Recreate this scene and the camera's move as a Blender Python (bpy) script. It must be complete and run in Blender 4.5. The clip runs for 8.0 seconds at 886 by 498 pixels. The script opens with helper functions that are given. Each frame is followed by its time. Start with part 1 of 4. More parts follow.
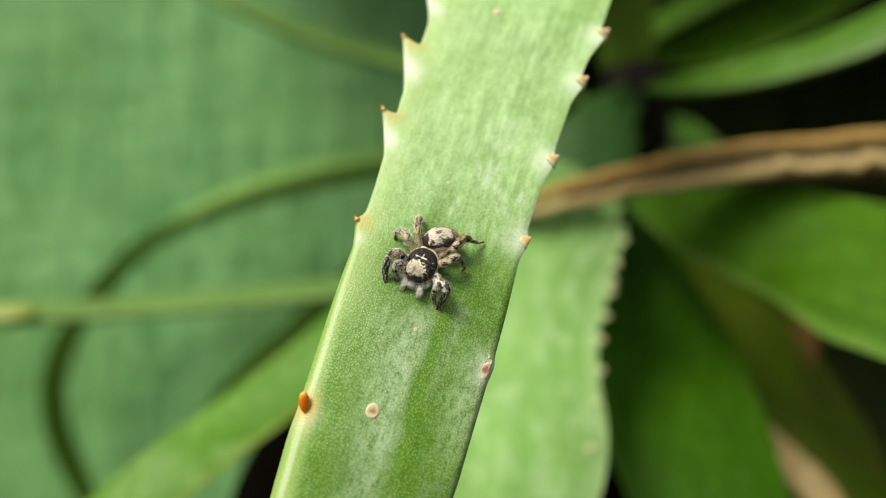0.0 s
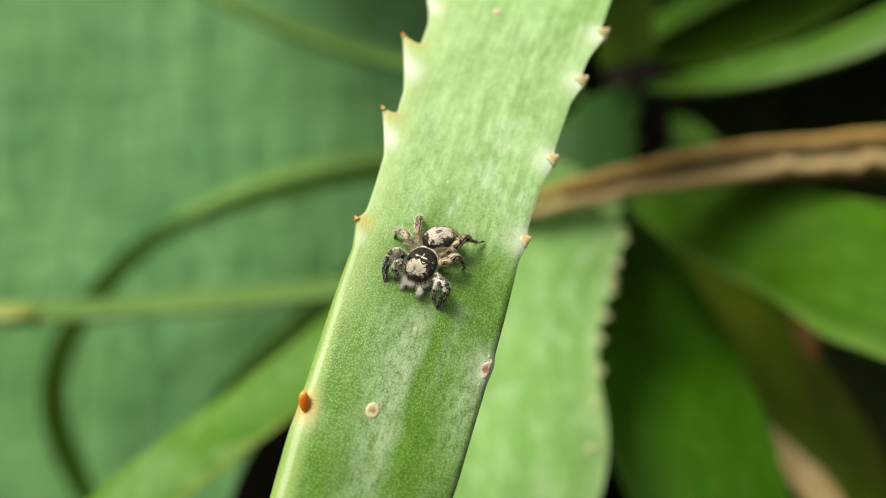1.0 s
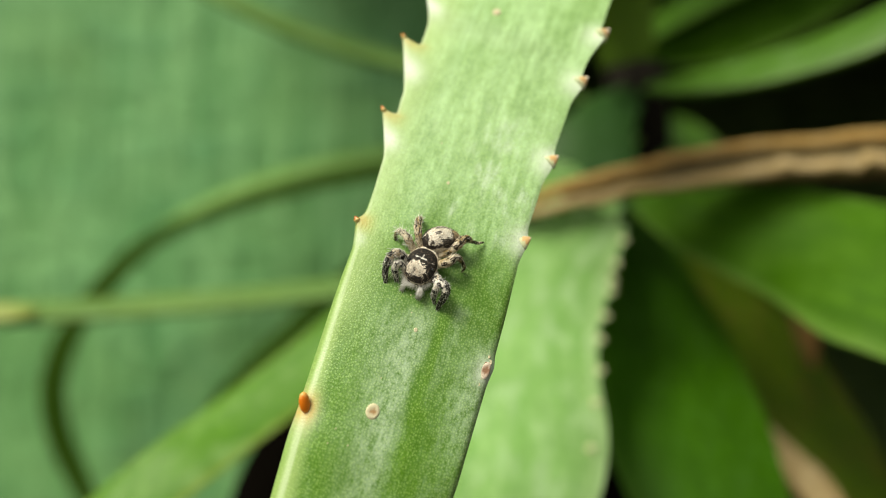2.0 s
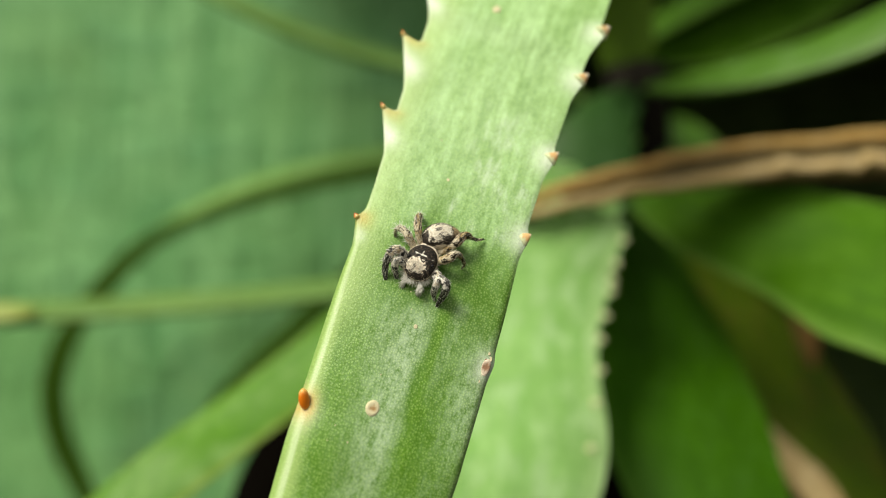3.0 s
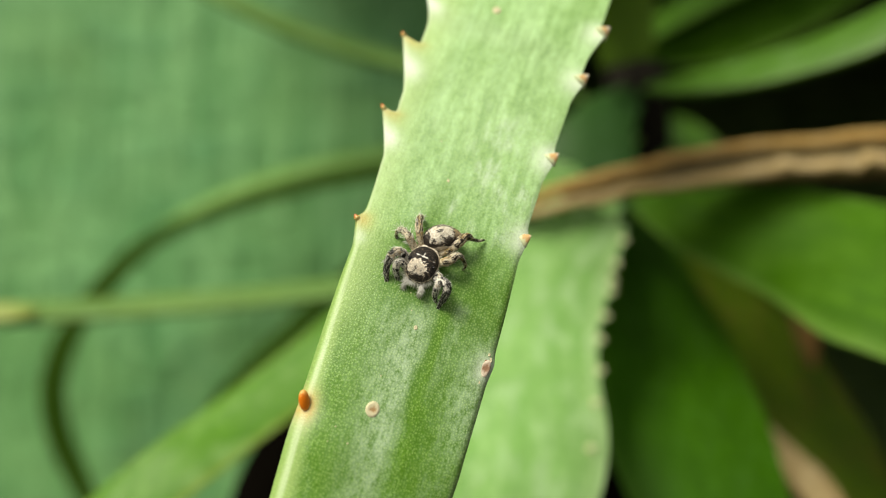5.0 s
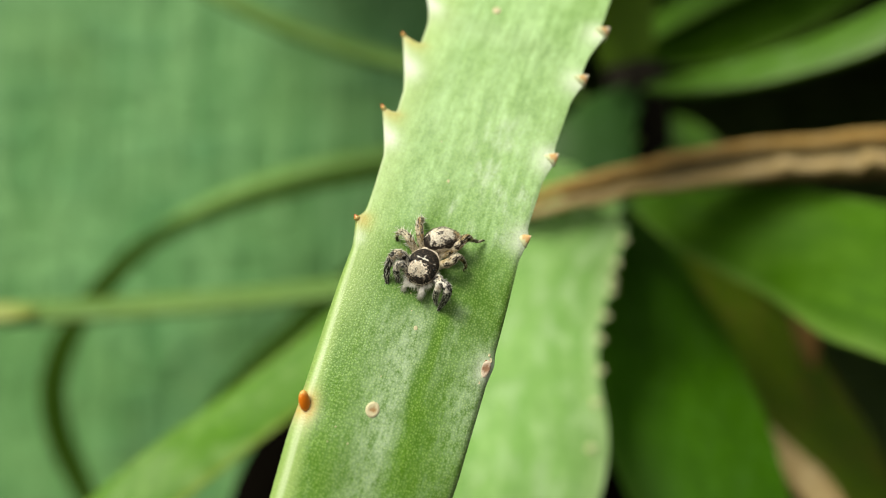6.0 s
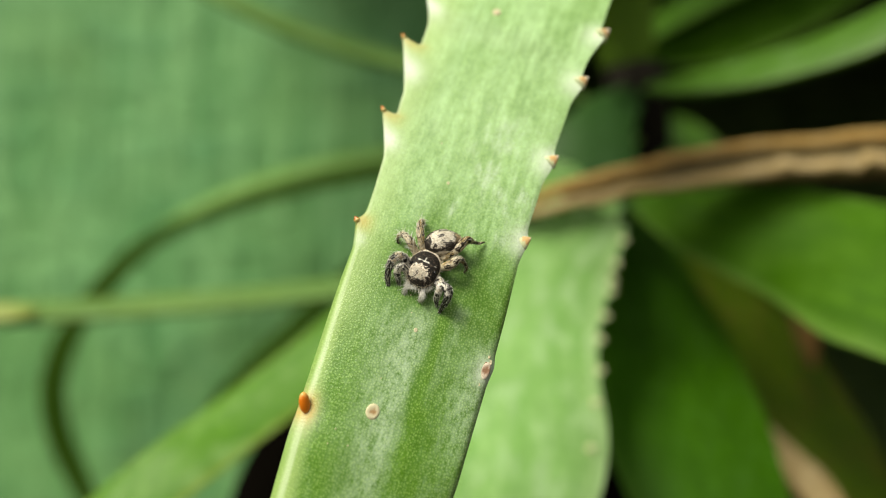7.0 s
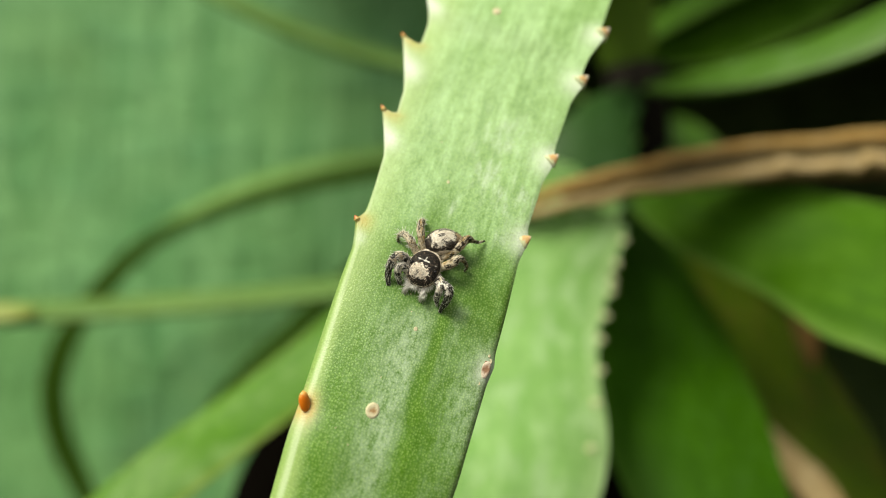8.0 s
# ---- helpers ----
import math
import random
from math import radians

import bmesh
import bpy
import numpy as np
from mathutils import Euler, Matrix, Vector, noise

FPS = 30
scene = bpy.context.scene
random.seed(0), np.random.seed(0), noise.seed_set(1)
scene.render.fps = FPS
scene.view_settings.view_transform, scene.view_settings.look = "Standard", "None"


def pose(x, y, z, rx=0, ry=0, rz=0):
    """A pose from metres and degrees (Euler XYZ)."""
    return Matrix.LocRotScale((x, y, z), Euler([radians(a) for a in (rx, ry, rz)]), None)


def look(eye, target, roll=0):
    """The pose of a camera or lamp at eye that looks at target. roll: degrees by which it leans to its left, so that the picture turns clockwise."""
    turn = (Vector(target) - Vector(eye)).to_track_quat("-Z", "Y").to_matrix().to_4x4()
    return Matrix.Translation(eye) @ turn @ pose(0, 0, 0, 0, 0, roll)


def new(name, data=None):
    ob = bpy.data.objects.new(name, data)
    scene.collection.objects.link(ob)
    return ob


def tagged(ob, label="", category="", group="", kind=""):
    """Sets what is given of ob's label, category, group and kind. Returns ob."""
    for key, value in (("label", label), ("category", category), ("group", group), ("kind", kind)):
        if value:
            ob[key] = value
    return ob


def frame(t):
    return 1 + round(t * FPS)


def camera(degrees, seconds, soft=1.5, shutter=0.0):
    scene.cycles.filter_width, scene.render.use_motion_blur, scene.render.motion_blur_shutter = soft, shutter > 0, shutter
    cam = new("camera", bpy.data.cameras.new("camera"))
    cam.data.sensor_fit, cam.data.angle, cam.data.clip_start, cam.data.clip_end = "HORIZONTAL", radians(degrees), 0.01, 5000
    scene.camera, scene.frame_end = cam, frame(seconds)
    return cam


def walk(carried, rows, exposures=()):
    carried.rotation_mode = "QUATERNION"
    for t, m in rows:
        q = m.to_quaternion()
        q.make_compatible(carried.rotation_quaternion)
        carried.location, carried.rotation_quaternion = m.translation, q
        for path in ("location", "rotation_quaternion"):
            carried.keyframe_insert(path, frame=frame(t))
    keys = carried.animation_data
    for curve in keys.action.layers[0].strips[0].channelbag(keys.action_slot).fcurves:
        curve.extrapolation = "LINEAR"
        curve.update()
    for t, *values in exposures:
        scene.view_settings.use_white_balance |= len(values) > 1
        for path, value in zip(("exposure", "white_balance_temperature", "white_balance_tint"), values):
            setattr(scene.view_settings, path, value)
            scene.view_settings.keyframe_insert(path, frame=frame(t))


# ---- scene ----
# a jumping spider on an arching aloe leaf; lengths in the tables are millimetres
MM = 0.001
CAM_HEIGHT = 0.300

cam = camera(60, 8.0, soft=0.75)
cam.data.dof.use_dof = True
cam.data.dof.focus_distance = 0.0706
cam.data.dof.aperture_fstop = 9.5
EYE = pose(0, 0, CAM_HEIGHT, 90, 0, 0)
walk(cam, [(0.0, EYE), (8.0, EYE)], exposures=[(0.0, -0.04, 7100, 5), (8.0, -0.04, 7100, 5)])

# ---------------------------------------------------------------- light
world = bpy.data.worlds.new("overcast_sky")
world.use_nodes = True
scene.world = world
wn, wl = world.node_tree.nodes, world.node_tree.links
sky = wn.new("ShaderNodeTexSky")
sky.sky_type = "NISHITA"
sky.sun_disc = False
sky.sun_elevation = radians(50)
sky.sun_rotation = radians(-139)
sky.air_density, sky.dust_density = 1.0, 3.0
wn["Background"].inputs["Strength"].default_value = 0.10
cloud = wn.new("ShaderNodeHueSaturation")  # thin cloud greys the blue
cloud.inputs["Saturation"].default_value = 0.30
wl.new(sky.outputs["Color"], cloud.inputs["Color"])
wl.new(cloud.outputs["Color"], wn["Background"].inputs["Color"])

sun_data = bpy.data.lights.new("sun", "SUN")
sun_data.energy = 3.7
sun_data.angle = radians(28)
sun_data.color = (1.0, 0.97, 0.90)
sun = new("sun", sun_data)
sun.matrix_world = look((-0.44, -0.44, 1.10), (0, 0.07, 0.30))


# ---------------------------------------------------------------- materials
def material(name, rough=0.5, spec=0.5):
    m = bpy.data.materials.new(name)
    m.use_nodes = True
    b = m.node_tree.nodes["Principled BSDF"]
    b.inputs["Roughness"].default_value = rough
    b.inputs["Specular IOR Level"].default_value = spec
    return m, m.node_tree.nodes, m.node_tree.links, b


def mixed(n, l, fac, a, b):
    """A colour mix; fac, a and b are sockets or plain values."""
    x = n.new("ShaderNodeMix")
    x.data_type = "RGBA"
    for socket, value in ((x.inputs[0], fac), (x.inputs[6], a), (x.inputs[7], b)):
        if isinstance(value, bpy.types.NodeSocket):
            l.new(value, socket)
        else:
            socket.default_value = value if isinstance(value, float) else (*value, 1.0)
    return x.outputs[2]


def ramp(n, l, value, lo, hi, out_lo=0.0, out_hi=1.0):
    r = n.new("ShaderNodeMapRange")
    r.interpolation_type = "SMOOTHSTEP"
    for i, v in ((1, lo), (2, hi), (3, out_lo), (4, out_hi)):
        r.inputs[i].default_value = v
    l.new(value, r.inputs[0])
    return r.outputs[0]


def calc(n, l, op, a, b=0.0):
    x = n.new("ShaderNodeMath")
    x.operation = op
    for socket, value in ((x.inputs[0], a), (x.inputs[1], b)):
        if isinstance(value, bpy.types.NodeSocket):
            l.new(value, socket)
        else:
            socket.default_value = value
    return x.outputs[0]


def grain(n, l, vec, size, stretch=(1, 1, 1), detail=4.0, rough=0.55, shift=0.0):
    """Noise with features of about size, in the units of vec."""
    mp = n.new("ShaderNodeMapping")
    mp.inputs["Scale"].default_value = [s / size for s in stretch]
    mp.inputs["Location"].default_value = (shift, shift * 1.7, shift * 0.6)
    l.new(vec, mp.inputs["Vector"])
    t = n.new("ShaderNodeTexNoise")
    t.inputs["Scale"].default_value = 1.0
    t.inputs["Detail"].default_value = detail
    t.inputs["Roughness"].default_value = rough
    l.new(mp.outputs[0], t.inputs["Vector"])
    return t.outputs["Fac"]


def relief(n, l, b, height, depth, strength=1.0):
    bp = n.new("ShaderNodeBump")
    bp.inputs["Strength"].default_value = strength
    bp.inputs["Distance"].default_value = depth
    l.new(height, bp.inputs["Height"])
    l.new(bp.outputs["Normal"], b.inputs["Normal"])


def leaf_material(name, base, pale, bloom, margin, dots=0.5, bloom_amount=0.5, rough=0.42, shift=0.0, spec=0.5, flip=False):
    """Succulent skin: soft streaks, waxy bloom in patches, tiny pale dots and a lighter margin."""
    m, n, l, b = material(name, rough, spec)
    uv = n.new("ShaderNodeUVMap")
    uv.uv_map = "skin"
    span = n.new("ShaderNodeUVMap")
    span.uv_map = "span"
    v = uv.outputs[0]
    sep = n.new("ShaderNodeSeparateXYZ")
    l.new(span.outputs[0], sep.inputs[0])
    streak = grain(n, l, v, 2.2, (1, 0.12, 1), 4.0, 0.55, shift)
    broad = grain(n, l, v, 7.0, (1, 0.35, 1), 3.0, 0.5, shift + 3.1)
    col = mixed(n, l, ramp(n, l, streak, 0.25, 0.78), base, pale)
    col = mixed(n, l, ramp(n, l, broad, 0.40, 0.7, 0.0, 0.5), col, tuple(0.75 * c for c in base))
    fine = grain(n, l, v, 0.32, (1, 0.7, 1), 6.0, 0.75, shift + 5.0)
    col = mixed(n, l, ramp(n, l, fine, 0.42, 0.64, 0.0, 0.75), col, tuple(0.55 * c for c in base))
    mottle = grain(n, l, v, 1.1, (1, 0.6, 1), 4.0, 0.65, shift + 7.0)
    col = mixed(n, l, ramp(n, l, mottle, 0.46, 0.66, 0.0, 0.6), col, tuple(0.66 * c for c in base))
    patch = grain(n, l, v, 3.2, (1, 0.45, 1), 5.0, 0.65, shift + 9.0)
    wax = calc(n, l, "MULTIPLY", ramp(n, l, patch, 0.46, 0.68), ramp(n, l, fine, 0.35, 0.62, 0.2, 1.0))
    col = mixed(n, l, calc(n, l, "MULTIPLY", wax, bloom_amount), col, bloom)
    vor = n.new("ShaderNodeTexVoronoi")
    vor.inputs["Scale"].default_value = 5.5
    l.new(v, vor.inputs["Vector"])
    dot = ramp(n, l, calc(n, l, "ADD", vor.outputs["Distance"], ramp(n, l, fine, 0.3, 0.7, -0.10, 0.12)), 0.08, 0.54, 1.0, 0.0)
    dot_gate = calc(n, l, "MULTIPLY", dot, ramp(n, l, patch, 0.30, 0.65, 1.0, 0.35))
    col = mixed(n, l, calc(n, l, "MULTIPLY", dot_gate, dots), col, tuple(min(1.0, 1.3 * c + 0.09) for c in pale))
    edge = calc(n, l, "ABSOLUTE", sep.outputs[0])
    wobble = calc(n, l, "ADD", edge, ramp(n, l, broad, 0.2, 0.8, -0.06, 0.06))
    col = mixed(n, l, calc(n, l, "MULTIPLY", ramp(n, l, wobble, 0.74, 1.0, 0.0, 0.38), ramp(n, l, sep.outputs[0], -0.3, 0.3, *((1.0, 0.15) if flip else (0.15, 1.0)))), col, margin)
    col = mixed(n, l, ramp(n, l, edge, 0.980, 0.995, 0.0, 0.7), col, margin)
    l.new(col, b.inputs["Base Color"])
    l.new(ramp(n, l, calc(n, l, "ADD", fine, wax), 0.3, 1.3, rough - 0.06, rough + 0.16), b.inputs["Roughness"])
    relief(n, l, b, calc(n, l, "ADD", calc(n, l, "MULTIPLY", dot, 0.16), calc(n, l, "ADD", fine, streak)), 0.00006, 0.6)
    return m


def perch_material():
    """The skin of the perch: dotted green below, pale wax above, a grey smear of wax down the middle, calluses round the teeth."""
    m, n, l, b = material("aloe_skin_pale", 0.42, 0.42)
    uv, span = n.new("ShaderNodeUVMap"), n.new("ShaderNodeUVMap")
    uv.uv_map, span.uv_map = "skin", "span"
    v = uv.outputs[0]
    sep = n.new("ShaderNodeSeparateXYZ")
    l.new(span.outputs[0], sep.inputs[0])
    u, run = sep.outputs[0], sep.outputs[1]
    streak = grain(n, l, v, 1.6, (1, 0.10, 1), 5.0, 0.6)
    broad = grain(n, l, v, 6.0, (1, 0.35, 1), 3.0, 0.5, 3.1)
    fine = grain(n, l, v, 0.20, (1, 0.75, 1), 5.0, 0.75, 5.0)
    patch = grain(n, l, v, 2.6, (1, 0.42, 1), 5.0, 0.62, 9.0)
    fibre = grain(n, l, v, 0.34, (1, 0.16, 1), 4.0, 0.65, 12.0)
    col = mixed(n, l, ramp(n, l, streak, 0.30, 0.72), (0.090, 0.245, 0.006), (0.160, 0.355, 0.019))
    col = mixed(n, l, ramp(n, l, broad, 0.40, 0.7, 0.0, 0.45), col, (0.062, 0.165, 0.006))
    col = mixed(n, l, ramp(n, l, fine, 0.42, 0.60, 0.0, 0.62), col, (0.060, 0.160, 0.006))
    # wax
    thin = calc(n, l, "ADD", calc(n, l, "MULTIPLY", fine, 0.9), calc(n, l, "MULTIPLY", fibre, 0.9))
    cloudy = grain(n, l, v, 0.9, (1, 0.6, 1), 5.0, 0.7, 15.0)
    dust = calc(n, l, "ADD", calc(n, l, "MULTIPLY", fine, 0.8), calc(n, l, "MULTIPLY", cloudy, 1.0))
    bloom = calc(n, l, "MULTIPLY", ramp(n, l, patch, 0.42, 0.70), ramp(n, l, thin, 0.75, 1.1, 0.2, 0.75))
    col = mixed(n, l, calc(n, l, "MULTIPLY", bloom, 0.42), col, (0.42, 0.62, 0.36))
    above = calc(n, l, "MULTIPLY", ramp(n, l, calc(n, l, "ADD", run, ramp(n, l, broad, 0.25, 0.75, -0.03, 0.03)), 0.50, 0.60, 0.76, 0.0), ramp(n, l, run, 0.21, 0.30))
    clear = calc(n, l, "MULTIPLY", ramp(n, l, patch, 0.36, 0.62, 0.74, 1.02), ramp(n, l, dust, 0.65, 1.15, 0.74, 1.08))
    hairline = grain(n, l, v, 0.55, (1, 0.05, 1), 4.0, 0.65, 27.0)
    clear = calc(n, l, "MULTIPLY", clear, ramp(n, l, streak, 0.30, 0.65, 0.80, 1.08))
    clear = calc(n, l, "MULTIPLY", clear, ramp(n, l, hairline, 0.34, 0.60, 0.80, 1.04))
    col = mixed(n, l, calc(n, l, "MULTIPLY", above, clear), col, (0.545, 0.82, 0.405))
    # barer green round and below the spider, with its soft shadow painted in
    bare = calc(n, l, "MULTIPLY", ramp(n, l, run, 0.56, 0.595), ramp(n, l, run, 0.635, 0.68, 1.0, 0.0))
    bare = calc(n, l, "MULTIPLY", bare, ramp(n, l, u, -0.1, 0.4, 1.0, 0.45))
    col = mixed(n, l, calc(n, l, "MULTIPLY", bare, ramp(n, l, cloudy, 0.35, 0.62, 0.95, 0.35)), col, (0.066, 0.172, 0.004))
    # a long smear of grey wax with one sharp edge
    off = calc(n, l, "ADD", u, ramp(n, l, broad, 0.2, 0.8, -0.16, 0.12))
    off = calc(n, l, "ADD", off, ramp(n, l, streak, 0.2, 0.8, -0.06, 0.06))
    long = calc(n, l, "MULTIPLY", ramp(n, l, run, 0.602, 0.635), ramp(n, l, run, 0.68, 0.78, 1.0, 0.75))
    smear = calc(n, l, "MULTIPLY", calc(n, l, "MULTIPLY", ramp(n, l, off, -0.25, -0.04), ramp(n, l, off, 0.0, 0.70, 1.0, 0.0)), long)
    side = calc(n, l, "MULTIPLY", ramp(n, l, calc(n, l, "ABSOLUTE", calc(n, l, "ADD", off, 0.50)), 0.02, 0.18, 0.4, 0.0), calc(n, l, "MULTIPLY", ramp(n, l, run, 0.60, 0.61), ramp(n, l, run, 0.64, 0.68, 1.0, 0.0)))
    smear = calc(n, l, "MULTIPLY", calc(n, l, "ADD", smear, side), ramp(n, l, dust, 0.65, 1.15, 0.56, 0.95))
    col = mixed(n, l, calc(n, l, "MULTIPLY", smear, 0.92), col, (0.55, 0.71, 0.48))
    # a whitish haze of wax round the crust on the rounded margin
    haze = calc(n, l, "MULTIPLY", ramp(n, l, u, -0.88, -0.40, 1.0, 0.0), calc(n, l, "MULTIPLY", ramp(n, l, run, 0.605, 0.645), ramp(n, l, run, 0.665, 0.72, 1.0, 0.25)))
    col = mixed(n, l, calc(n, l, "MULTIPLY", haze, ramp(n, l, dust, 0.65, 1.1, 0.30, 0.85)), col, (0.50, 0.68, 0.42))
    # thick white flakes of wax
    flake = grain(n, l, v, 1.5, (1, 0.42, 1), 4.0, 0.6, 21.0)
    where = calc(n, l, "MULTIPLY", calc(n, l, "MULTIPLY", ramp(n, l, run, 0.44, 0.49), ramp(n, l, run, 0.545, 0.575, 1.0, 0.0)), ramp(n, l, u, -0.05, 0.05, 1.0, 0.15))
    col = mixed(n, l, calc(n, l, "MULTIPLY", calc(n, l, "MULTIPLY", ramp(n, l, flake, 0.46, 0.74), where), ramp(n, l, thin, 0.6, 1.1, 0.15, 0.80)), col, (0.72, 0.85, 0.66))
    # pale dots, a quarter of a millimetre apart
    vor = n.new("ShaderNodeTexVoronoi")
    vor.voronoi_dimensions = "2D"
    vor.inputs["Scale"].default_value = 4.3
    vor.inputs["Randomness"].default_value = 0.85
    l.new(v, vor.inputs["Vector"])
    dot = ramp(n, l, calc(n, l, "ADD", vor.outputs["Distance"], ramp(n, l, fine, 0.3, 0.7, -0.18, 0.18)), 0.02, 0.60, 1.0, 0.0)
    size = n.new("ShaderNodeSeparateColor")
    l.new(vor.outputs["Color"], size.inputs[0])
    dot = calc(n, l, "MULTIPLY", dot, ramp(n, l, size.outputs[0], 0.0, 0.8, 0.35, 1.0))
    shade = calc(n, l, "MULTIPLY", ramp(n, l, thin, 0.7, 1.1, 0.68, 0.20), ramp(n, l, run, 0.46, 0.60, 0.30, 1.0))
    shade = calc(n, l, "MULTIPLY", shade, ramp(n, l, cloudy, 0.36, 0.62, 1.45, 0.6))
    dot = calc(n, l, "MULTIPLY", dot, ramp(n, l, cloudy, 0.34, 0.60, 0.72, 1.0))
    between = mixed(n, l, shade, col, (0.068, 0.190, 0.004))
    col = mixed(n, l, dot, between, mixed(n, l, 0.29, col, (0.58, 0.80, 0.28)))
    # margins
    edge = calc(n, l, "ABSOLUTE", u)
    wobble = calc(n, l, "ADD", edge, ramp(n, l, broad, 0.2, 0.8, -0.06, 0.06))
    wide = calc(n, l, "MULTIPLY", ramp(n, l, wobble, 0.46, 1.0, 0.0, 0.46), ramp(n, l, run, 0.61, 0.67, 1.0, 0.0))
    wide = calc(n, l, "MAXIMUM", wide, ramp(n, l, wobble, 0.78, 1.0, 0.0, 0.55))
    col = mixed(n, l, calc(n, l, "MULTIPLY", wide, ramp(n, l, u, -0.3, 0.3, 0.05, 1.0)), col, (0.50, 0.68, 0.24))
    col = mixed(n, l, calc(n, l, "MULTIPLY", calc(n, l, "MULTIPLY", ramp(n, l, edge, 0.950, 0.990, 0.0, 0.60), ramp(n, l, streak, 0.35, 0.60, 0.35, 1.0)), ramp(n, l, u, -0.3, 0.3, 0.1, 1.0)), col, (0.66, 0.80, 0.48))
    col = mixed(n, l, ramp(n, l, run, 0.22, 0.30, 0.92, 0.0), col, (0.105, 0.195, 0.012))  # greener and barer near the heart
    for layer, colour, lo, hi in (("callus", (0.86, 0.93, 0.79), 0.55, 1.0), ("blush", (0.66, 0.38, 0.06), 0.45, 0.75)):
        at = n.new("ShaderNodeAttribute")
        at.attribute_name = layer
        col = mixed(n, l, calc(n, l, "MULTIPLY", at.outputs["Fac"], ramp(n, l, fine, 0.3, 0.7, lo, hi)), col, colour)
    l.new(col, b.inputs["Base Color"])
    l.new(ramp(n, l, calc(n, l, "ADD", fine, bloom), 0.3, 1.3, 0.36, 0.58), b.inputs["Roughness"])
    relief(n, l, b, calc(n, l, "ADD", calc(n, l, "MULTIPLY", dot, 0.30), calc(n, l, "ADD", fine, calc(n, l, "ADD", streak, calc(n, l, "MULTIPLY", fibre, 0.5)))), 0.00007, 0.7)
    return m


SKIN_PERCH = perch_material()
SKIN_LIGHT = leaf_material("aloe_skin_light", (0.208, 0.440, 0.098), (0.330, 0.575, 0.185), (0.60, 0.78, 0.50), (0.50, 0.69, 0.33), 0.25, 0.45, 0.50, 4.0, 0.22, True)
SKIN_MID = leaf_material("aloe_skin_green", (0.066, 0.21, 0.003), (0.115, 0.30, 0.010), (0.32, 0.50, 0.19), (0.33, 0.38, 0.06), 0.2, 0.60, 0.45, 7.0, 0.2, True)
SKIN_FRESH = leaf_material("aloe_skin_fresh", (0.039, 0.125, 0.001), (0.071, 0.182, 0.003), (0.14, 0.29, 0.04), (0.22, 0.38, 0.08), 0.2, 0.35, 0.55, 8.0, 0.06)
SKIN_DULL = leaf_material("aloe_skin_dull", (0.054, 0.152, 0.008), (0.096, 0.225, 0.022), (0.15, 0.28, 0.09), (0.12, 0.20, 0.05), 0.2, 0.4, 0.42, 9.0, 0.35)
SKIN_DEEP = leaf_material("aloe_skin_deep", (0.035, 0.124, 0.001), (0.066, 0.200, 0.004), (0.10, 0.24, 0.04), (0.14, 0.29, 0.04), 0.2, 0.35, 0.5, 11.0, 0.10)
# shaded copy of the light skin, with the shade in its colour
SKIN_SHADED_TEAL = leaf_material("aloe_skin_shaded_teal", (0.023, 0.078, 0.012), (0.039, 0.106, 0.021), (0.09, 0.19, 0.07), (0.05, 0.11, 0.02), 0.2, 0.35, 0.45, 13.0, 0.2)
SKIN_OLIVE = leaf_material("aloe_skin_olive", (0.080, 0.152, 0.003), (0.124, 0.215, 0.006), (0.20, 0.13, 0.035), (0.22, 0.12, 0.03), 0.2, 0.45, 0.5, 15.0, 0.12)
SKIN_GREY = leaf_material("aloe_skin_grey", (0.116, 0.232, 0.046), (0.170, 0.305, 0.072), (0.26, 0.40, 0.20), (0.22, 0.32, 0.09), 0.2, 0.3, 0.5, 19.0, 0.22)
# the grey skin again, brightened to offset the added ledge's shade
SKIN_GREY_LIT = leaf_material("aloe_skin_grey_lit", (0.150, 0.300, 0.062), (0.215, 0.390, 0.100), (0.30, 0.46, 0.22), (0.24, 0.36, 0.10), 0.2, 0.4, 0.5, 18.0, 0.22)
SKIN_YELLOW = leaf_material("aloe_skin_yellowed", (0.33, 0.42, 0.09), (0.44, 0.50, 0.14), (0.5, 0.5, 0.3), (0.4, 0.4, 0.1), 0.1, 0.3, 0.5, 17.0)
# dark copy of the leaf skin: shade painted into the colour
SKIN_SHADE_OLIVE = leaf_material("aloe_skin_shade_olive", (0.020, 0.058, 0.001), (0.034, 0.082, 0.003), (0.06, 0.12, 0.03), (0.05, 0.08, 0.01), 0.1, 0.2, 0.7, 21.0, 0.08)
SKIN_DRY = leaf_material("aloe_skin_dry", (0.38, 0.22, 0.060), (0.60, 0.42, 0.16), (0.52, 0.40, 0.20), (0.40, 0.22, 0.06), 0.1, 0.5, 0.62, 23.0, 0.15)
SKIN_BROWN = leaf_material("aloe_skin_brown", (0.085, 0.062, 0.022), (0.16, 0.118, 0.050), (0.17, 0.12, 0.06), (0.12, 0.07, 0.02), 0.1, 0.4, 0.7, 25.0, 0.15)
SKIN_STRAW = leaf_material("aloe_skin_straw", (0.40, 0.285, 0.115), (0.56, 0.43, 0.22), (0.56, 0.46, 0.28), (0.30, 0.16, 0.07), 0.1, 0.5, 0.62, 27.0, 0.15)
SKIN_RUST = leaf_material("aloe_skin_rust", (0.30, 0.165, 0.045), (0.42, 0.26, 0.09), (0.22, 0.13, 0.06), (0.13, 0.06, 0.02), 0.1, 0.4, 0.7, 29.0, 0.1)
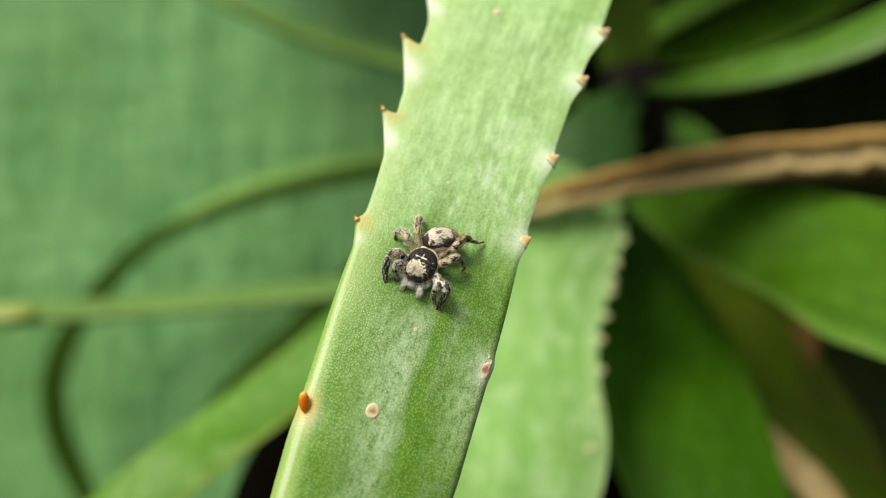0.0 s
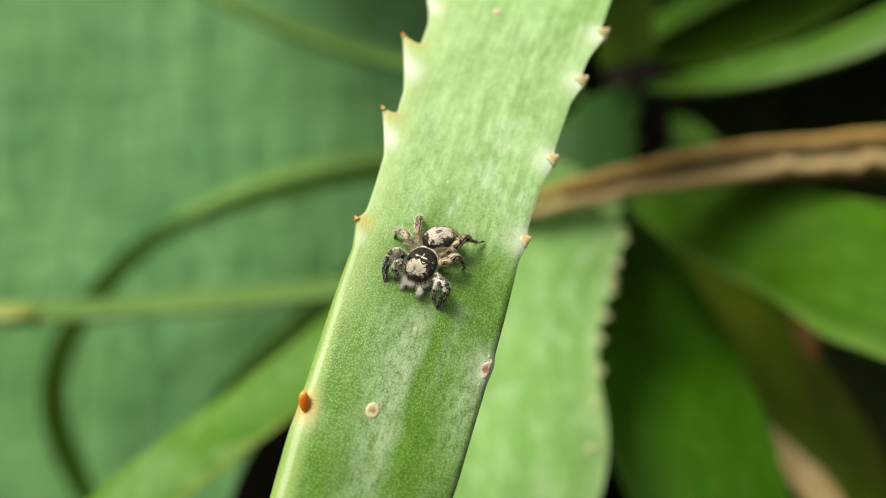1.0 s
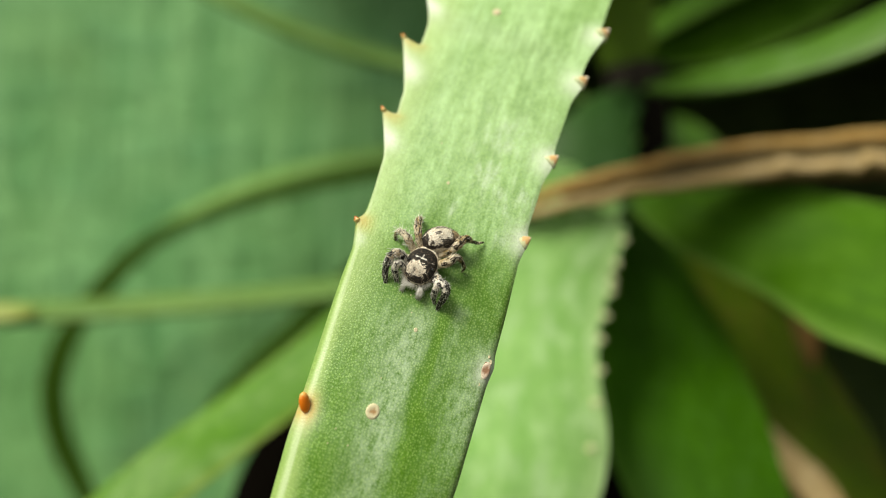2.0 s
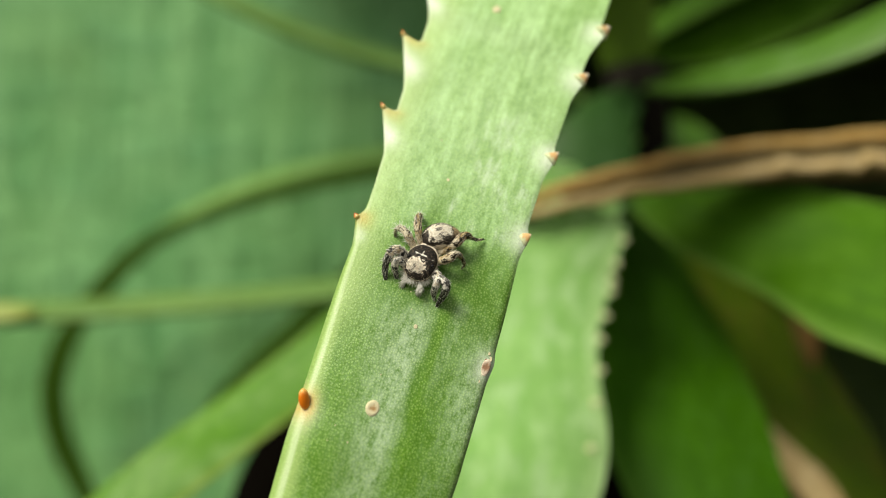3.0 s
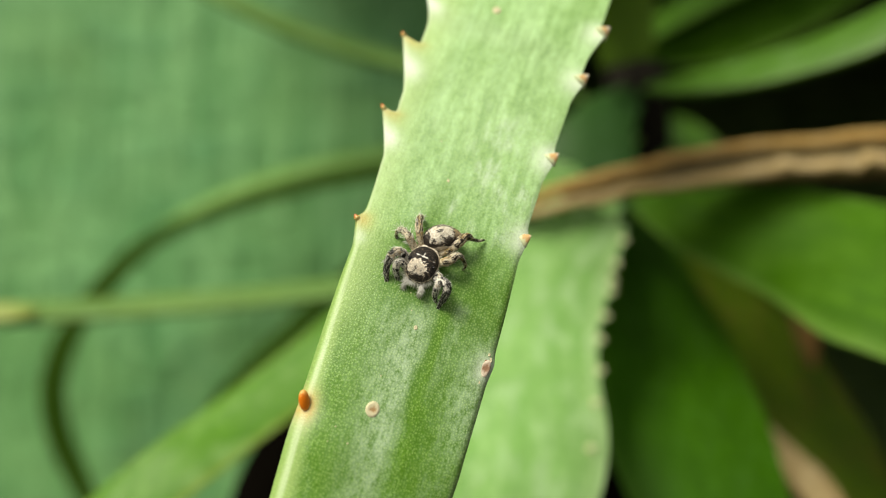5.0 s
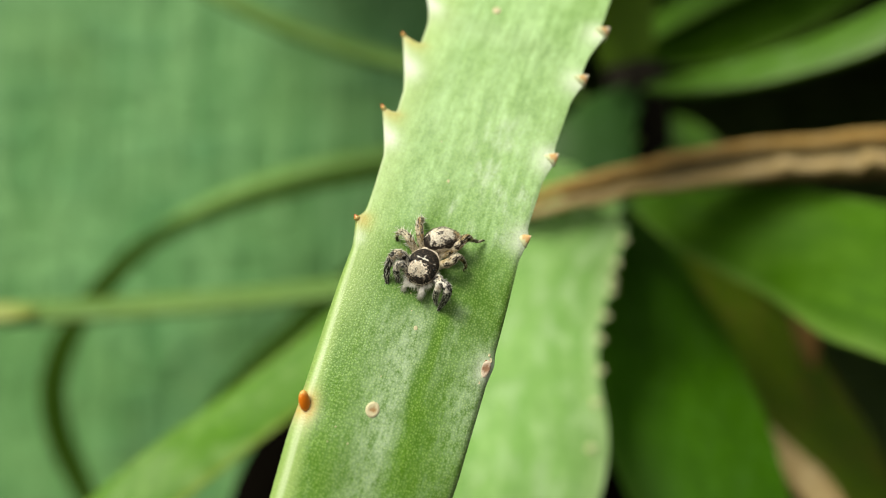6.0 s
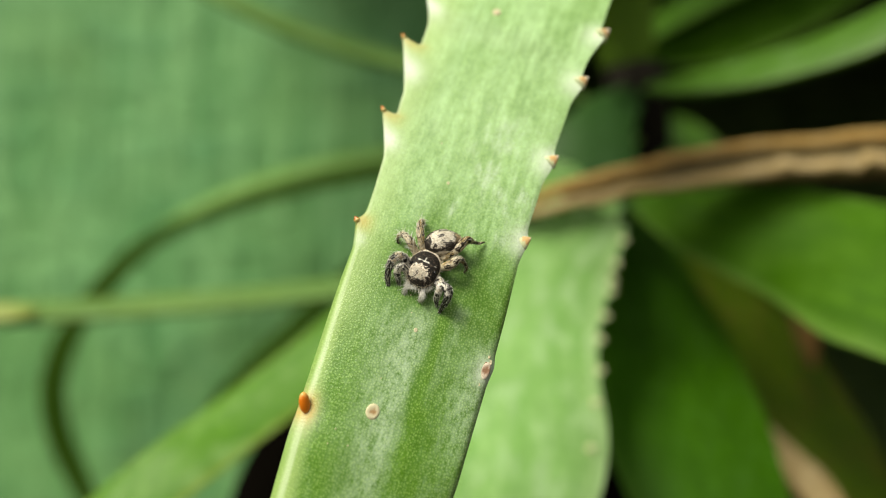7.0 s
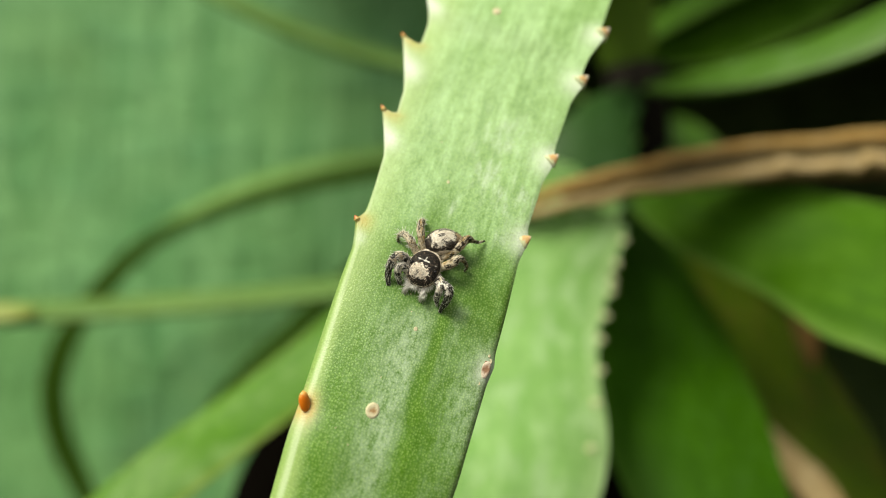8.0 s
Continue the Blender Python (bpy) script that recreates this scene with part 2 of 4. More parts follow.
# near-black skin that paints the deep shade of the gaps
SKIN_GAP_SHADE = leaf_material("aloe_skin_gap_shade", (0.003, 0.0025, 0.0015), (0.005, 0.004, 0.003), (0.006, 0.005, 0.003), (0.005, 0.004, 0.003), 0.05, 0.1, 0.9, 31.0, 0.0)


def thorn_material(name, root, middle, tip, tip_from=0.12, tip_to=0.30):
    m, n, l, b = material(name, 0.34)
    tc = n.new("ShaderNodeTexCoord")
    sep = n.new("ShaderNodeSeparateXYZ")
    l.new(tc.outputs["Object"], sep.inputs[0])
    wear = grain(n, l, tc.outputs["Object"], 0.0003, (1, 1, 1), 4.0)
    up = calc(n, l, "ADD", sep.outputs[2], ramp(n, l, wear, 0.2, 0.8, -0.0002, 0.0002))
    col = mixed(n, l, ramp(n, l, up, -0.0001, 0.00015), root, middle)
    col = mixed(n, l, ramp(n, l, up, tip_from * MM, tip_to * MM), col, tip)
    l.new(col, b.inputs["Base Color"])
    relief(n, l, b, wear, 0.00004, 0.5)
    return m


THORN = thorn_material("thorn_orange", (0.66, 0.50, 0.18), (0.62, 0.26, 0.04), (0.46, 0.115, 0.010), 0.0, 0.25)
THORN_BROWN = thorn_material("thorn_pink_brown", (0.68, 0.72, 0.42), (0.74, 0.46, 0.19), (0.88, 0.78, 0.60), 0.45, 0.95)
THORN_CRUST = thorn_material("thorn_crust", (0.70, 0.60, 0.42), (0.60, 0.42, 0.26), (0.84, 0.72, 0.56), 0.15, 0.35)
THORN_AMBER = thorn_material("thorn_amber", (0.85, 0.30, 0.04), (0.80, 0.20, 0.010), (0.92, 0.48, 0.12), 1.1, 1.7)
THORN_PALE = thorn_material("thorn_pale", (0.56, 0.70, 0.36), (0.66, 0.78, 0.38), (0.78, 0.82, 0.46))


def wall_material():
    m, n, l, b = material("green_wall_paint", 0.6, 0.3)
    tc = n.new("ShaderNodeTexCoord")
    v = tc.outputs["Object"]
    brush = grain(n, l, v, 0.010, (1, 1, 0.25), 6.0, 0.72)
    across = grain(n, l, v, 0.012, (0.35, 1, 1), 5.0, 0.7, 3.0)
    thread = grain(n, l, v, 0.0034, (1, 1, 0.10), 4.0, 0.6, 5.0)
    weft = grain(n, l, v, 0.0034, (0.10, 1, 1), 4.0, 0.6, 6.0)
    blot = grain(n, l, v, 0.05, (1, 1, 0.7), 4.0, 0.55, 8.0)
    col = mixed(n, l, ramp(n, l, brush, 0.38, 0.62), (0.117, 0.325, 0.106), (0.232, 0.502, 0.196))
    col = mixed(n, l, ramp(n, l, across, 0.46, 0.64, 0.0, 0.28), col, (0.128, 0.365, 0.176))
    col = mixed(n, l, ramp(n, l, blot, 0.42, 0.62, 0.0, 0.5), col, (0.165, 0.370, 0.112))
    col = mixed(n, l, ramp(n, l, thread, 0.36, 0.50, 0.50, 0.0), col, (0.070, 0.205, 0.058))
    col = mixed(n, l, ramp(n, l, weft, 0.54, 0.68, 0.0, 0.22), col, (0.235, 0.475, 0.20))
    l.new(col, b.inputs["Base Color"])
    relief(n, l, b, calc(n, l, "ADD", calc(n, l, "ADD", brush, thread), calc(n, l, "MULTIPLY", across, 0.9)), 0.0030, 0.9)
    return m


WALL_PAINT = wall_material()


def earth_material(name, dark, light, size):
    m, n, l, b = material(name, 0.9, 0.2)
    tc = n.new("ShaderNodeTexCoord")
    a = grain(n, l, tc.outputs["Object"], size, (1, 1, 1), 8.0, 0.65)
    c = grain(n, l, tc.outputs["Object"], size * 0.12, (1, 1, 1), 5.0, 0.6, 4.0)
    l.new(mixed(n, l, ramp(n, l, calc(n, l, "ADD", a, calc(n, l, "MULTIPLY", c, 0.5)), 0.5, 1.0), dark, light), b.inputs["Base Color"])
    relief(n, l, b, c, size * 0.1, 0.8)
    return m


SOIL = earth_material("dark_soil", (0.018, 0.013, 0.009), (0.06, 0.045, 0.03), 0.03)
# dark colour of the added walls and ledge
SHADE_WALL = earth_material("dark_backing", (0.05, 0.09, 0.025), (0.13, 0.19, 0.06), 0.05)
# bark darkened to near black to carry the deep shade round the stem
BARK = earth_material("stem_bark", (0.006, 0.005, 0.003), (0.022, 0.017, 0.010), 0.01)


# ---------------------------------------------------------------- mesh helpers
def part(name, bm, mat, parent=None, label="", smooth=True):
    data = bpy.data.meshes.new(name)
    bmesh.ops.recalc_face_normals(bm, faces=bm.faces)
    for f in bm.faces:
        f.smooth = smooth
    bm.to_mesh(data)
    bm.free()
    data.materials.append(mat)
    ob = new(name, data)
    ob.parent = parent
    return tagged(ob, label)


def curve_at(rows, t):
    """A smooth curve through the rows of numbers, at t in rows."""
    i = min(max(int(math.floor(t)), 0), len(rows) - 2)
    f = t - i
    p = [rows[min(max(i + k, 0), len(rows) - 1)] for k in (-1, 0, 1, 2)]
    return [0.5 * (2 * b + (c - a) * f + (2 * a - 5 * b + 4 * c - d) * f * f + (3 * b - a - 3 * c + d) * f ** 3)
            for a, b, c, d in zip(*p)]


def leaf_frame(spine, t, facing, twist):
    """The place, half width and axes (along, across, out) of a leaf at t, in metres."""
    r, r0, r1 = curve_at(spine, t), curve_at(spine, t - 0.05), curve_at(spine, t + 0.05)
    if t < 0.05:
        r0 = r
    if t > len(spine) - 1.05:
        r1 = r
    along = (Vector(r1[:3]) - Vector(r0[:3])).normalized()
    out = Vector(facing)
    out = (out - along * out.dot(along)).normalized()
    roll = curve_at([(a,) for a in twist], t)[0] if twist else 0.0
    out = Matrix.Rotation(radians(roll), 3, along) @ out
    across = along.cross(out)
    return Vector(r[:3]) * MM, max(r[3], 0.15) * MM, along, across, out


HOOK = 0.62  # how far a tooth leans back towards the base of its leaf


def ridge(d, size):
    """The swelling of a margin round a thorn, d along from its point: a hooked tooth, cut off steeply on one side."""
    if d < 0:
        return size * math.exp(-(d / (0.55 if size > 1.2 else 0.95)) ** 2)
    return size * max(0.0, 1.0 - d / (1.4 + 1.7 * size)) ** 1.25


def rolled(u):
    """How far a rounded margin has turned down at u across the leaf."""
    return max(0.0, (abs(u) - 0.92) / 0.08) ** 2


def make_leaf(name, plant, spine, mat, label="", facing=(0, -1, 0.35), twist=None, crown=0.10, thick=0.42,
              steps=60, ring=36, thorns=(), wave=0.0, seed=0, swell_pale=False, flank=None, roll=None):
    """A fleshy tapering leaf along the spine rows (x, y, z, half width).
    thorns: rows (t, side, swelling, length, material, lean along, lean out, stoutness)."""
    base = Vector(spine[0][:3]) * MM
    count = len(spine) - 1
    # arc lengths
    fine = [leaf_frame(spine, count * i / steps, facing, twist) for i in range(steps + 1)]
    run = [0.0]
    for a, b in zip(fine, fine[1:]):
        run.append(run[-1] + (b[0] - a[0]).length / MM)
    swell = []
    for t, side, size, length, tmat, lean_along, lean_out, fat in thorns:
        f = t / count * steps
        i = min(int(f), steps - 1)
        swell.append((run[i] + (run[i + 1] - run[i]) * (f - i), side, max(size, 0.0), tmat))
    bm = bmesh.new()
    skin, span = bm.loops.layers.uv.new("skin"), bm.loops.layers.uv.new("span")
    callus, blush = bm.verts.layers.float.new("callus"), bm.verts.layers.float.new("blush")
    rings, info = [], {}
    for i, (place, half, along, across, out) in enumerate(fine):
        row = []
        side_in = curve_at([(a,) for a in flank], count * i / steps)[0] if flank else 0.0
        bulge = curve_at([(a,) for a in crown], count * i / steps)[0] if isinstance(crown, list) else crown
        bend = curve_at([(a,) for a in roll], count * i / steps)[0] if roll else 0.0
        sway = wave * noise.noise((i * 0.09, seed, 0.0))
        for k in range(ring):
            a = 2 * math.pi * k / ring
            c, s = math.cos(a), math.sin(a)
            u = math.copysign(abs(c) ** 0.85, c)
            step_in = 1.0 - side_in if s >= -1e-9 and c > 0 else 1.0
            z = bulge * (1 - abs(u) ** 2.6) if s >= 0 else -thick * abs(s) ** 0.8
            if c < 0:
                z += (0.55 * bulge if roll else 0.0) * abs(u) ** 2.6 - bend * rolled(u)
            extra = sore = sting = 0.0
            inset = (half - abs(u) * half) / MM
            for s0, side, size, tmat in swell:
                if side * c > 0:
                    d = run[i] - s0
                    extra += ridge(d, size) * abs(c) ** 8
                    if tmat == THORN_AMBER:
                        sore += 0.35 * math.exp(-((d - 0.3) / 1.7) ** 2 - (inset / 1.5) ** 2)
                        sting += 1.3 * math.exp(-((d + 0.2) / 1.35) ** 2 - ((inset - 0.2) / 0.75) ** 2)
                    elif tmat == THORN:
                        sore += min(1.0, size / 1.5) * math.exp(-((d - 1.0 - 0.75 * size) / (0.45 + 0.38 * size)) ** 2 - ((inset - 0.3) / (0.3 + 0.32 * size)) ** 2)
                        sting += 0.8 * math.exp(-((d + 0.2) / 0.9) ** 2 - ((inset - 0.2) / 0.8) ** 2)
                    elif tmat == THORN_CRUST:
                        sore += 0.8 * math.exp(-((d - 0.4) / 1.3) ** 2 - ((inset - 0.6) / 0.9) ** 2)
                    else:
                        sore += 0.95 * math.exp(-((d + 0.1) / 1.5) ** 2 - (inset / 1.5) ** 2)
            x = u * half * step_in + math.copysign(extra, c) * MM
            lump = 0.012 * half * noise.noise((u * 2.2, run[i] * 0.22, seed + (1.7 if s < 0 else 0.0)))
            vert = bm.verts.new(place - base - along * HOOK * extra * MM + across * x + out * (z * half + lump + sway * half * abs(u)))
            vert[callus] = min(sore, 1.0) if swell_pale else 0.0
            vert[blush] = min(sting, 1.0) if swell_pale else 0.0
            info[vert] = (x / MM if s >= -1e-9 else 2.2 * x / MM - math.copysign(1.2 * half / MM, c), run[i], u if s >= -1e-9 else 0.93 * u, i / steps)
            row.append(vert)
        rings.append(row)
    for a, b in zip(rings, rings[1:]):
        for k in range(ring):
            bm.faces.new((a[k], a[(k + 1) % ring], b[(k + 1) % ring], b[k]))
    bm.faces.new(rings[0][::-1])
    bm.faces.new(rings[-1])
    for f in bm.faces:
        for loop in f.loops:
            w = info[loop.vert]
            loop[skin].uv = (w[0], w[1])
            loop[span].uv = (w[2], w[3])
    ob = part(name, bm, mat, plant, label)
    ob.location = base - plant.location
    for t, side, size, length, tmat, lean_along, lean_out, fat in thorns:
        place, half, along, across, out = leaf_frame(spine, t, facing, twist)
        way = (across * side + along * lean_along + out * lean_out).normalized()
        thorn = part("thorn", thorn_mesh(length, fat, broad=1.55 if tmat in (THORN_BROWN, THORN_CRUST) else 1.0, blunt=tmat == THORN_AMBER), tmat, ob)
        bend = (curve_at([(a,) for a in roll], t)[0] - 0.55 * curve_at([(a,) for a in crown], t)[0]) * half if roll and side < 0 else 0.0
        root = place - base - out * bend - along * HOOK * max(size, 0.0) * MM + across * side * (half + (size - (0.12 if tmat == THORN else 0.30 + 0.12 * fat)) * MM)
        turn = way.to_track_quat("Z", "Y").to_matrix().to_4x4()
        thorn.matrix_basis = Matrix.Translation(root) @ turn
    return ob


def thorn_mesh(length, fat, sides=14, rings=12, broad=1.0, blunt=False):
    """A hooked cone or a blunt oval nub, base sunk a little, point at z = length."""
    bm = bmesh.new()
    rows = []
    for i in range(rings):
        f = i / (rings - 1)
        z = (-0.3 + f * (length + 0.3)) * MM
        r = (0.36 * min(1.0, 0.25 + 2.2 * f) * (1 - f ** 1.5) + 0.04) * MM * fat
        if broad > 1.0:
            r = (0.36 * (1 - f) ** 0.9 + 0.02) * MM * fat
        if blunt:
            r = (0.36 * math.sqrt(max(0.0, 1 - (2 * f - 1) ** 2)) + 0.01) * MM * fat
        rows.append([bm.verts.new((r * math.cos(a) * 0.8 + 0.10 * f * f * length * MM, r * math.sin(a) * broad, z))
                     for a in [2 * math.pi * k / sides for k in range(sides)]])
    for a, b in zip(rows, rows[1:]):
        for k in range(sides):
            bm.faces.new((a[k], a[(k + 1) % sides], b[(k + 1) % sides], b[k]))
    bm.faces.new(rows[-1])
    bm.faces.new(rows[0][::-1])
    return bm


def box(x0, x1, y0, y1, z0, z1, bevel=0.004):
    bm = bmesh.new()
    bmesh.ops.create_cube(bm, size=1.0)
    for v in bm.verts:
        v.co = Vector(((x0 + x1) / 2 + v.co.x * (x1 - x0), (y0 + y1) / 2 + v.co.y * (y1 - y0), (z0 + z1) / 2 + v.co.z * (z1 - z0)))
    bmesh.ops.bevel(bm, geom=list(bm.edges), offset=bevel, segments=3, profile=0.5, affect="EDGES")
    return bm


# ---------------------------------------------------------------- the setting
def ground():
    bm = bmesh.new()
    bmesh.ops.create_grid(bm, x_segments=60, y_segments=60, size=1.0)
    for v in bm.verts:
        v.co *= 1.0 if max(abs(v.co.x), abs(v.co.y)) < 0.95 else 400.0
        v.co.z = 0.006 * noise.noise(v.co * 9) if v.co.length < 3 else 0.0
    tagged(part("ground", bm, SOIL), "dark brown bare garden soil round the plant", "ground", kind="structure")


def walls():
    tagged(part("wall_north", box(-1.20, 0.004, 0.250, 0.34, -0.05, 1.10), WALL_PAINT, smooth=False),
           "green painted wall with brushed uneven plaster", "wall", kind="structure")
    # made-up dark recess: its walls keep the gaps between leaves dark
    tagged(part("wall_backing", box(-0.10, 0.46, 0.62, 0.68, -0.05, 1.10), SHADE_WALL, smooth=False),
           "dark wall added behind the plant to darken its gaps", "wall", kind="structure")
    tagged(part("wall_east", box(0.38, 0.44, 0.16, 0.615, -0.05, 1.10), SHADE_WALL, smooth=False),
           "unseen dark wall added beside the plant", "wall", kind="structure")
    # unseen ledge added to shade the recess and part of the green wall
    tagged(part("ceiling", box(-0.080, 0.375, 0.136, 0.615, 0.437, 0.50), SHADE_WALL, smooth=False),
           "unseen dark ledge added to cast shade", "ceiling", kind="structure")


ground()
walls()

# ---------------------------------------------------------------- the aloe
ROSETTE = Vector((46.7, 178, 338.1)) * MM
plant = tagged(new("aloe_plant"), "green aloe with toothed fleshy leaves before a green wall", "plant")
plant.location = (ROSETTE.x, ROSETTE.y, 0.0)


def stem():
    bm = bmesh.new()
    rows = []
    for i in range(25):
        f = i / 24
        z = -0.02 + f * (ROSETTE.z + 0.026)
        top = max(0.0, (z - 0.312) / 0.032)
        row = []
        for k in range(16):
            a = 2 * math.pi * k / 16
            r = 0.011 - 0.004 * min(top, 1.0) + 0.003 * math.sin(i * 2.1 + 2 * a) + 0.002 * noise.noise((math.cos(a) * 2, math.sin(a) * 2, i * 0.5))
            row.append(bm.verts.new((r * math.cos(a), r * math.sin(a) + 0.020 - 0.014 * min(top, 1.0), z)))
        rows.append(row)
    for a, b in zip(rows, rows[1:]):
        for k in range(16):
            bm.faces.new((a[k], a[(k + 1) % 16], b[(k + 1) % 16], b[k]))
    bm.faces.new(rows[-1])
    bm.faces.new(rows[0][::-1])
    part("stem", bm, BARK, plant, "rough brown stem with old leaf scars, darkened as shade")


stem()

# the leaf on which the spider sits: it rises from the heart of the plant and arches over
PERCH = [(41.1, 170, 341.4, 6.26), (37, 160, 359, 7.31), (28.6, 136, 369.2, 11.02), (16.2, 103, 349, 11.07), (8.8, 85, 327.6, 9.26), (6.2, 81.3, 320.4, 8.62), (3.9, 78.4, 313.9, 8.31), (0.60, 74.6, 303.6, 7.8), (-2.2, 71.5, 294.3, 7.95), (-5.2, 68.6, 284.4, 7.83), (-6.7, 67.4, 279.7, 7.74), (-10.2, 65.5, 268.2, 6.85), (-13.6, 65, 256, 4.31), (-16, 65, 247.4, 0.57)]
PERCH_TWIST = [0, 0, 0, 0, 0, 0, -1, -3, -7, -10, -11, -10, -6, -3]
PERCH_ROLL = [0, 0, 0, 0, 0, 0, 0.01, 0.025, 0.042, 0.045, 0.045, 0.04, 0.03, 0.02]
PERCH_CROWN = [0.0, 0.0, 0.0, 0.02, 0.02, 0.02, 0.02, 0.03, 0.09, 0.13, 0.14, 0.14, 0.12, 0.08]
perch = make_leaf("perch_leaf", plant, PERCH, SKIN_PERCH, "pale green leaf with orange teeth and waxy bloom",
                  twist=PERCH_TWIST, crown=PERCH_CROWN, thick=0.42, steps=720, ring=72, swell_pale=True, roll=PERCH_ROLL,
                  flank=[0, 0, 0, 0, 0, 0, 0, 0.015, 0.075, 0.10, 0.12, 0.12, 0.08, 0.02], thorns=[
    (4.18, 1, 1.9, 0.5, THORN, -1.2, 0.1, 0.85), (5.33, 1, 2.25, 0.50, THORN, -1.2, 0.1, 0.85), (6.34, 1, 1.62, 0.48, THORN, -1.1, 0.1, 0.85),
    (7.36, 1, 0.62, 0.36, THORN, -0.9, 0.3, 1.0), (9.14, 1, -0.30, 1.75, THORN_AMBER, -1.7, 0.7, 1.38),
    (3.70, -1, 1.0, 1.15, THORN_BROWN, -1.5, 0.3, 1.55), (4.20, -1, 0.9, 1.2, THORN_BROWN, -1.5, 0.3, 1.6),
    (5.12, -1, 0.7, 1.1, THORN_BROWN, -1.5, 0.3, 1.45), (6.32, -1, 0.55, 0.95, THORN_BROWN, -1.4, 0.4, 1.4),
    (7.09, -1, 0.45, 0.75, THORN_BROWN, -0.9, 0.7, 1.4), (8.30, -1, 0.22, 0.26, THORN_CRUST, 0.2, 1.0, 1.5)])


def on_perch(t, u):
    """A place and the axes on the upper side of the perch leaf, relative to its origin; u from -1 to 1 across."""
    place, half, along, across, out = leaf_frame(PERCH, t, (0, -1, 0.35), PERCH_TWIST)
    bulge = curve_at([(a,) for a in PERCH_CROWN], t)[0]
    drop = curve_at([(a,) for a in PERCH_ROLL], t)[0] * rolled(u) - 0.55 * bulge * abs(u) ** 2.6 if u < 0 else 0.0
    spot = place - Vector(PERCH[0][:3]) * MM + across * u * half + out * (bulge * (1 - abs(u) ** 2.6) - drop) * half
    return spot, along, across, out


def scar(t, u, size, mat, stretch=1.15):
    """A small corky mark: a low ring with a sunken middle."""
    spot, along, across, out = on_perch(t, u)
    bm = bmesh.new()
    rows = []
    for r, z in ((1.12, -0.05), (1.0, 0.14), (0.82, 0.26), (0.60, 0.25), (0.36, 0.18), (0.12, 0.22)):
        rows.append([bm.verts.new((r * size * MM * math.cos(a) * (1 + 0.12 * noise.noise((math.cos(a), math.sin(a), t))),
                                   r * size * MM * math.sin(a) * stretch, z * size * MM)) for a in [2 * math.pi * k / 20 for k in range(20)]])
    for a, b in zip(rows, rows[1:]):
        for k in range(20):
            bm.faces.new((a[k], a[(k + 1) % 20], b[(k + 1) % 20], b[k]))
    bm.faces.new(rows[-1])
    ob = part("scar", bm, mat, perch, "pale corky scar")
    ob.matrix_basis = Matrix.Translation(spot) @ Matrix((across, along, out)).transposed().to_4x4()


def scar_material(inner, outer, core=(0.40, 0.25, 0.11), hem=(0.66, 0.60, 0.38)):
    m, n, l, b = material("corky_scar", 0.7, 0.2)
    tc = n.new("ShaderNodeTexCoord")
    ln = n.new("ShaderNodeVectorMath")
    ln.operation = "LENGTH"
    l.new(tc.outputs["Object"], ln.inputs[0])
    g = grain(n, l, tc.outputs["Object"], 0.0003, (1, 1, 1), 5.0)
    d = calc(n, l, "ADD", ln.outputs["Value"], ramp(n, l, g, 0.2, 0.8, -0.00015, 0.00015))
    l.new(mixed(n, l, ramp(n, l, d, inner, outer), core, hem), b.inputs["Base Color"])
    relief(n, l, b, g, 0.00008, 0.8)
    return m


SCAR = scar_material(0.0001, 0.0005)
SCAR_PALE = scar_material(-0.0004, -0.0001)
CRUST = scar_material(0.0002, 0.0007, (0.30, 0.17, 0.10), (0.78, 0.66, 0.52))
scar(8.32, -0.930, 0.40, CRUST, 1.9)
scar(8.39, -0.905, 0.10, SCAR_PALE)
scar(8.27, -0.915, 0.16, CRUST, 1.2)
scar(8.92, 0.18, 0.60, SCAR)
scar(8.18, -0.02, 0.17, SCAR_PALE)
scar(7.52, -0.93, 0.10, SCAR_PALE)
for t, u, size in ((8.25, -0.955, 0.22), (8.44, -0.90, 0.12), (8.42, -0.84, 0.08), (8.47, -0.80, 0.06), (8.21, -0.93, 0.12), (8.05, 0.08, 0.06), (8.62, 0.20, 0.05), (9.30, 0.52, 0.05),
                   (9.58, 0.33, 0.06), (9.66, 0.55, 0.04), (8.75, -0.10, 0.05), (7.9, 0.15, 0.06), (6.42, 0.35, 0.06)):
    scar(t, u, size, SCAR_PALE)
scar(6.75, 0.12, 0.14, SCAR_PALE)
scar(4.22, 0.24, 0.42, SCAR_PALE)

# upper end of the broad pale leaf, its shade painted as darker skin
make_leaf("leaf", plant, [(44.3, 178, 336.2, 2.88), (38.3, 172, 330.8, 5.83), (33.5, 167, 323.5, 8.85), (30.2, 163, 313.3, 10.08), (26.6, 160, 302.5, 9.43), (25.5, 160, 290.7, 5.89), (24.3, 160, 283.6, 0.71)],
          SKIN_SHADED_TEAL, "shaded upper end of the broad pale leaf, painted dark blue-green", thick=0.3)
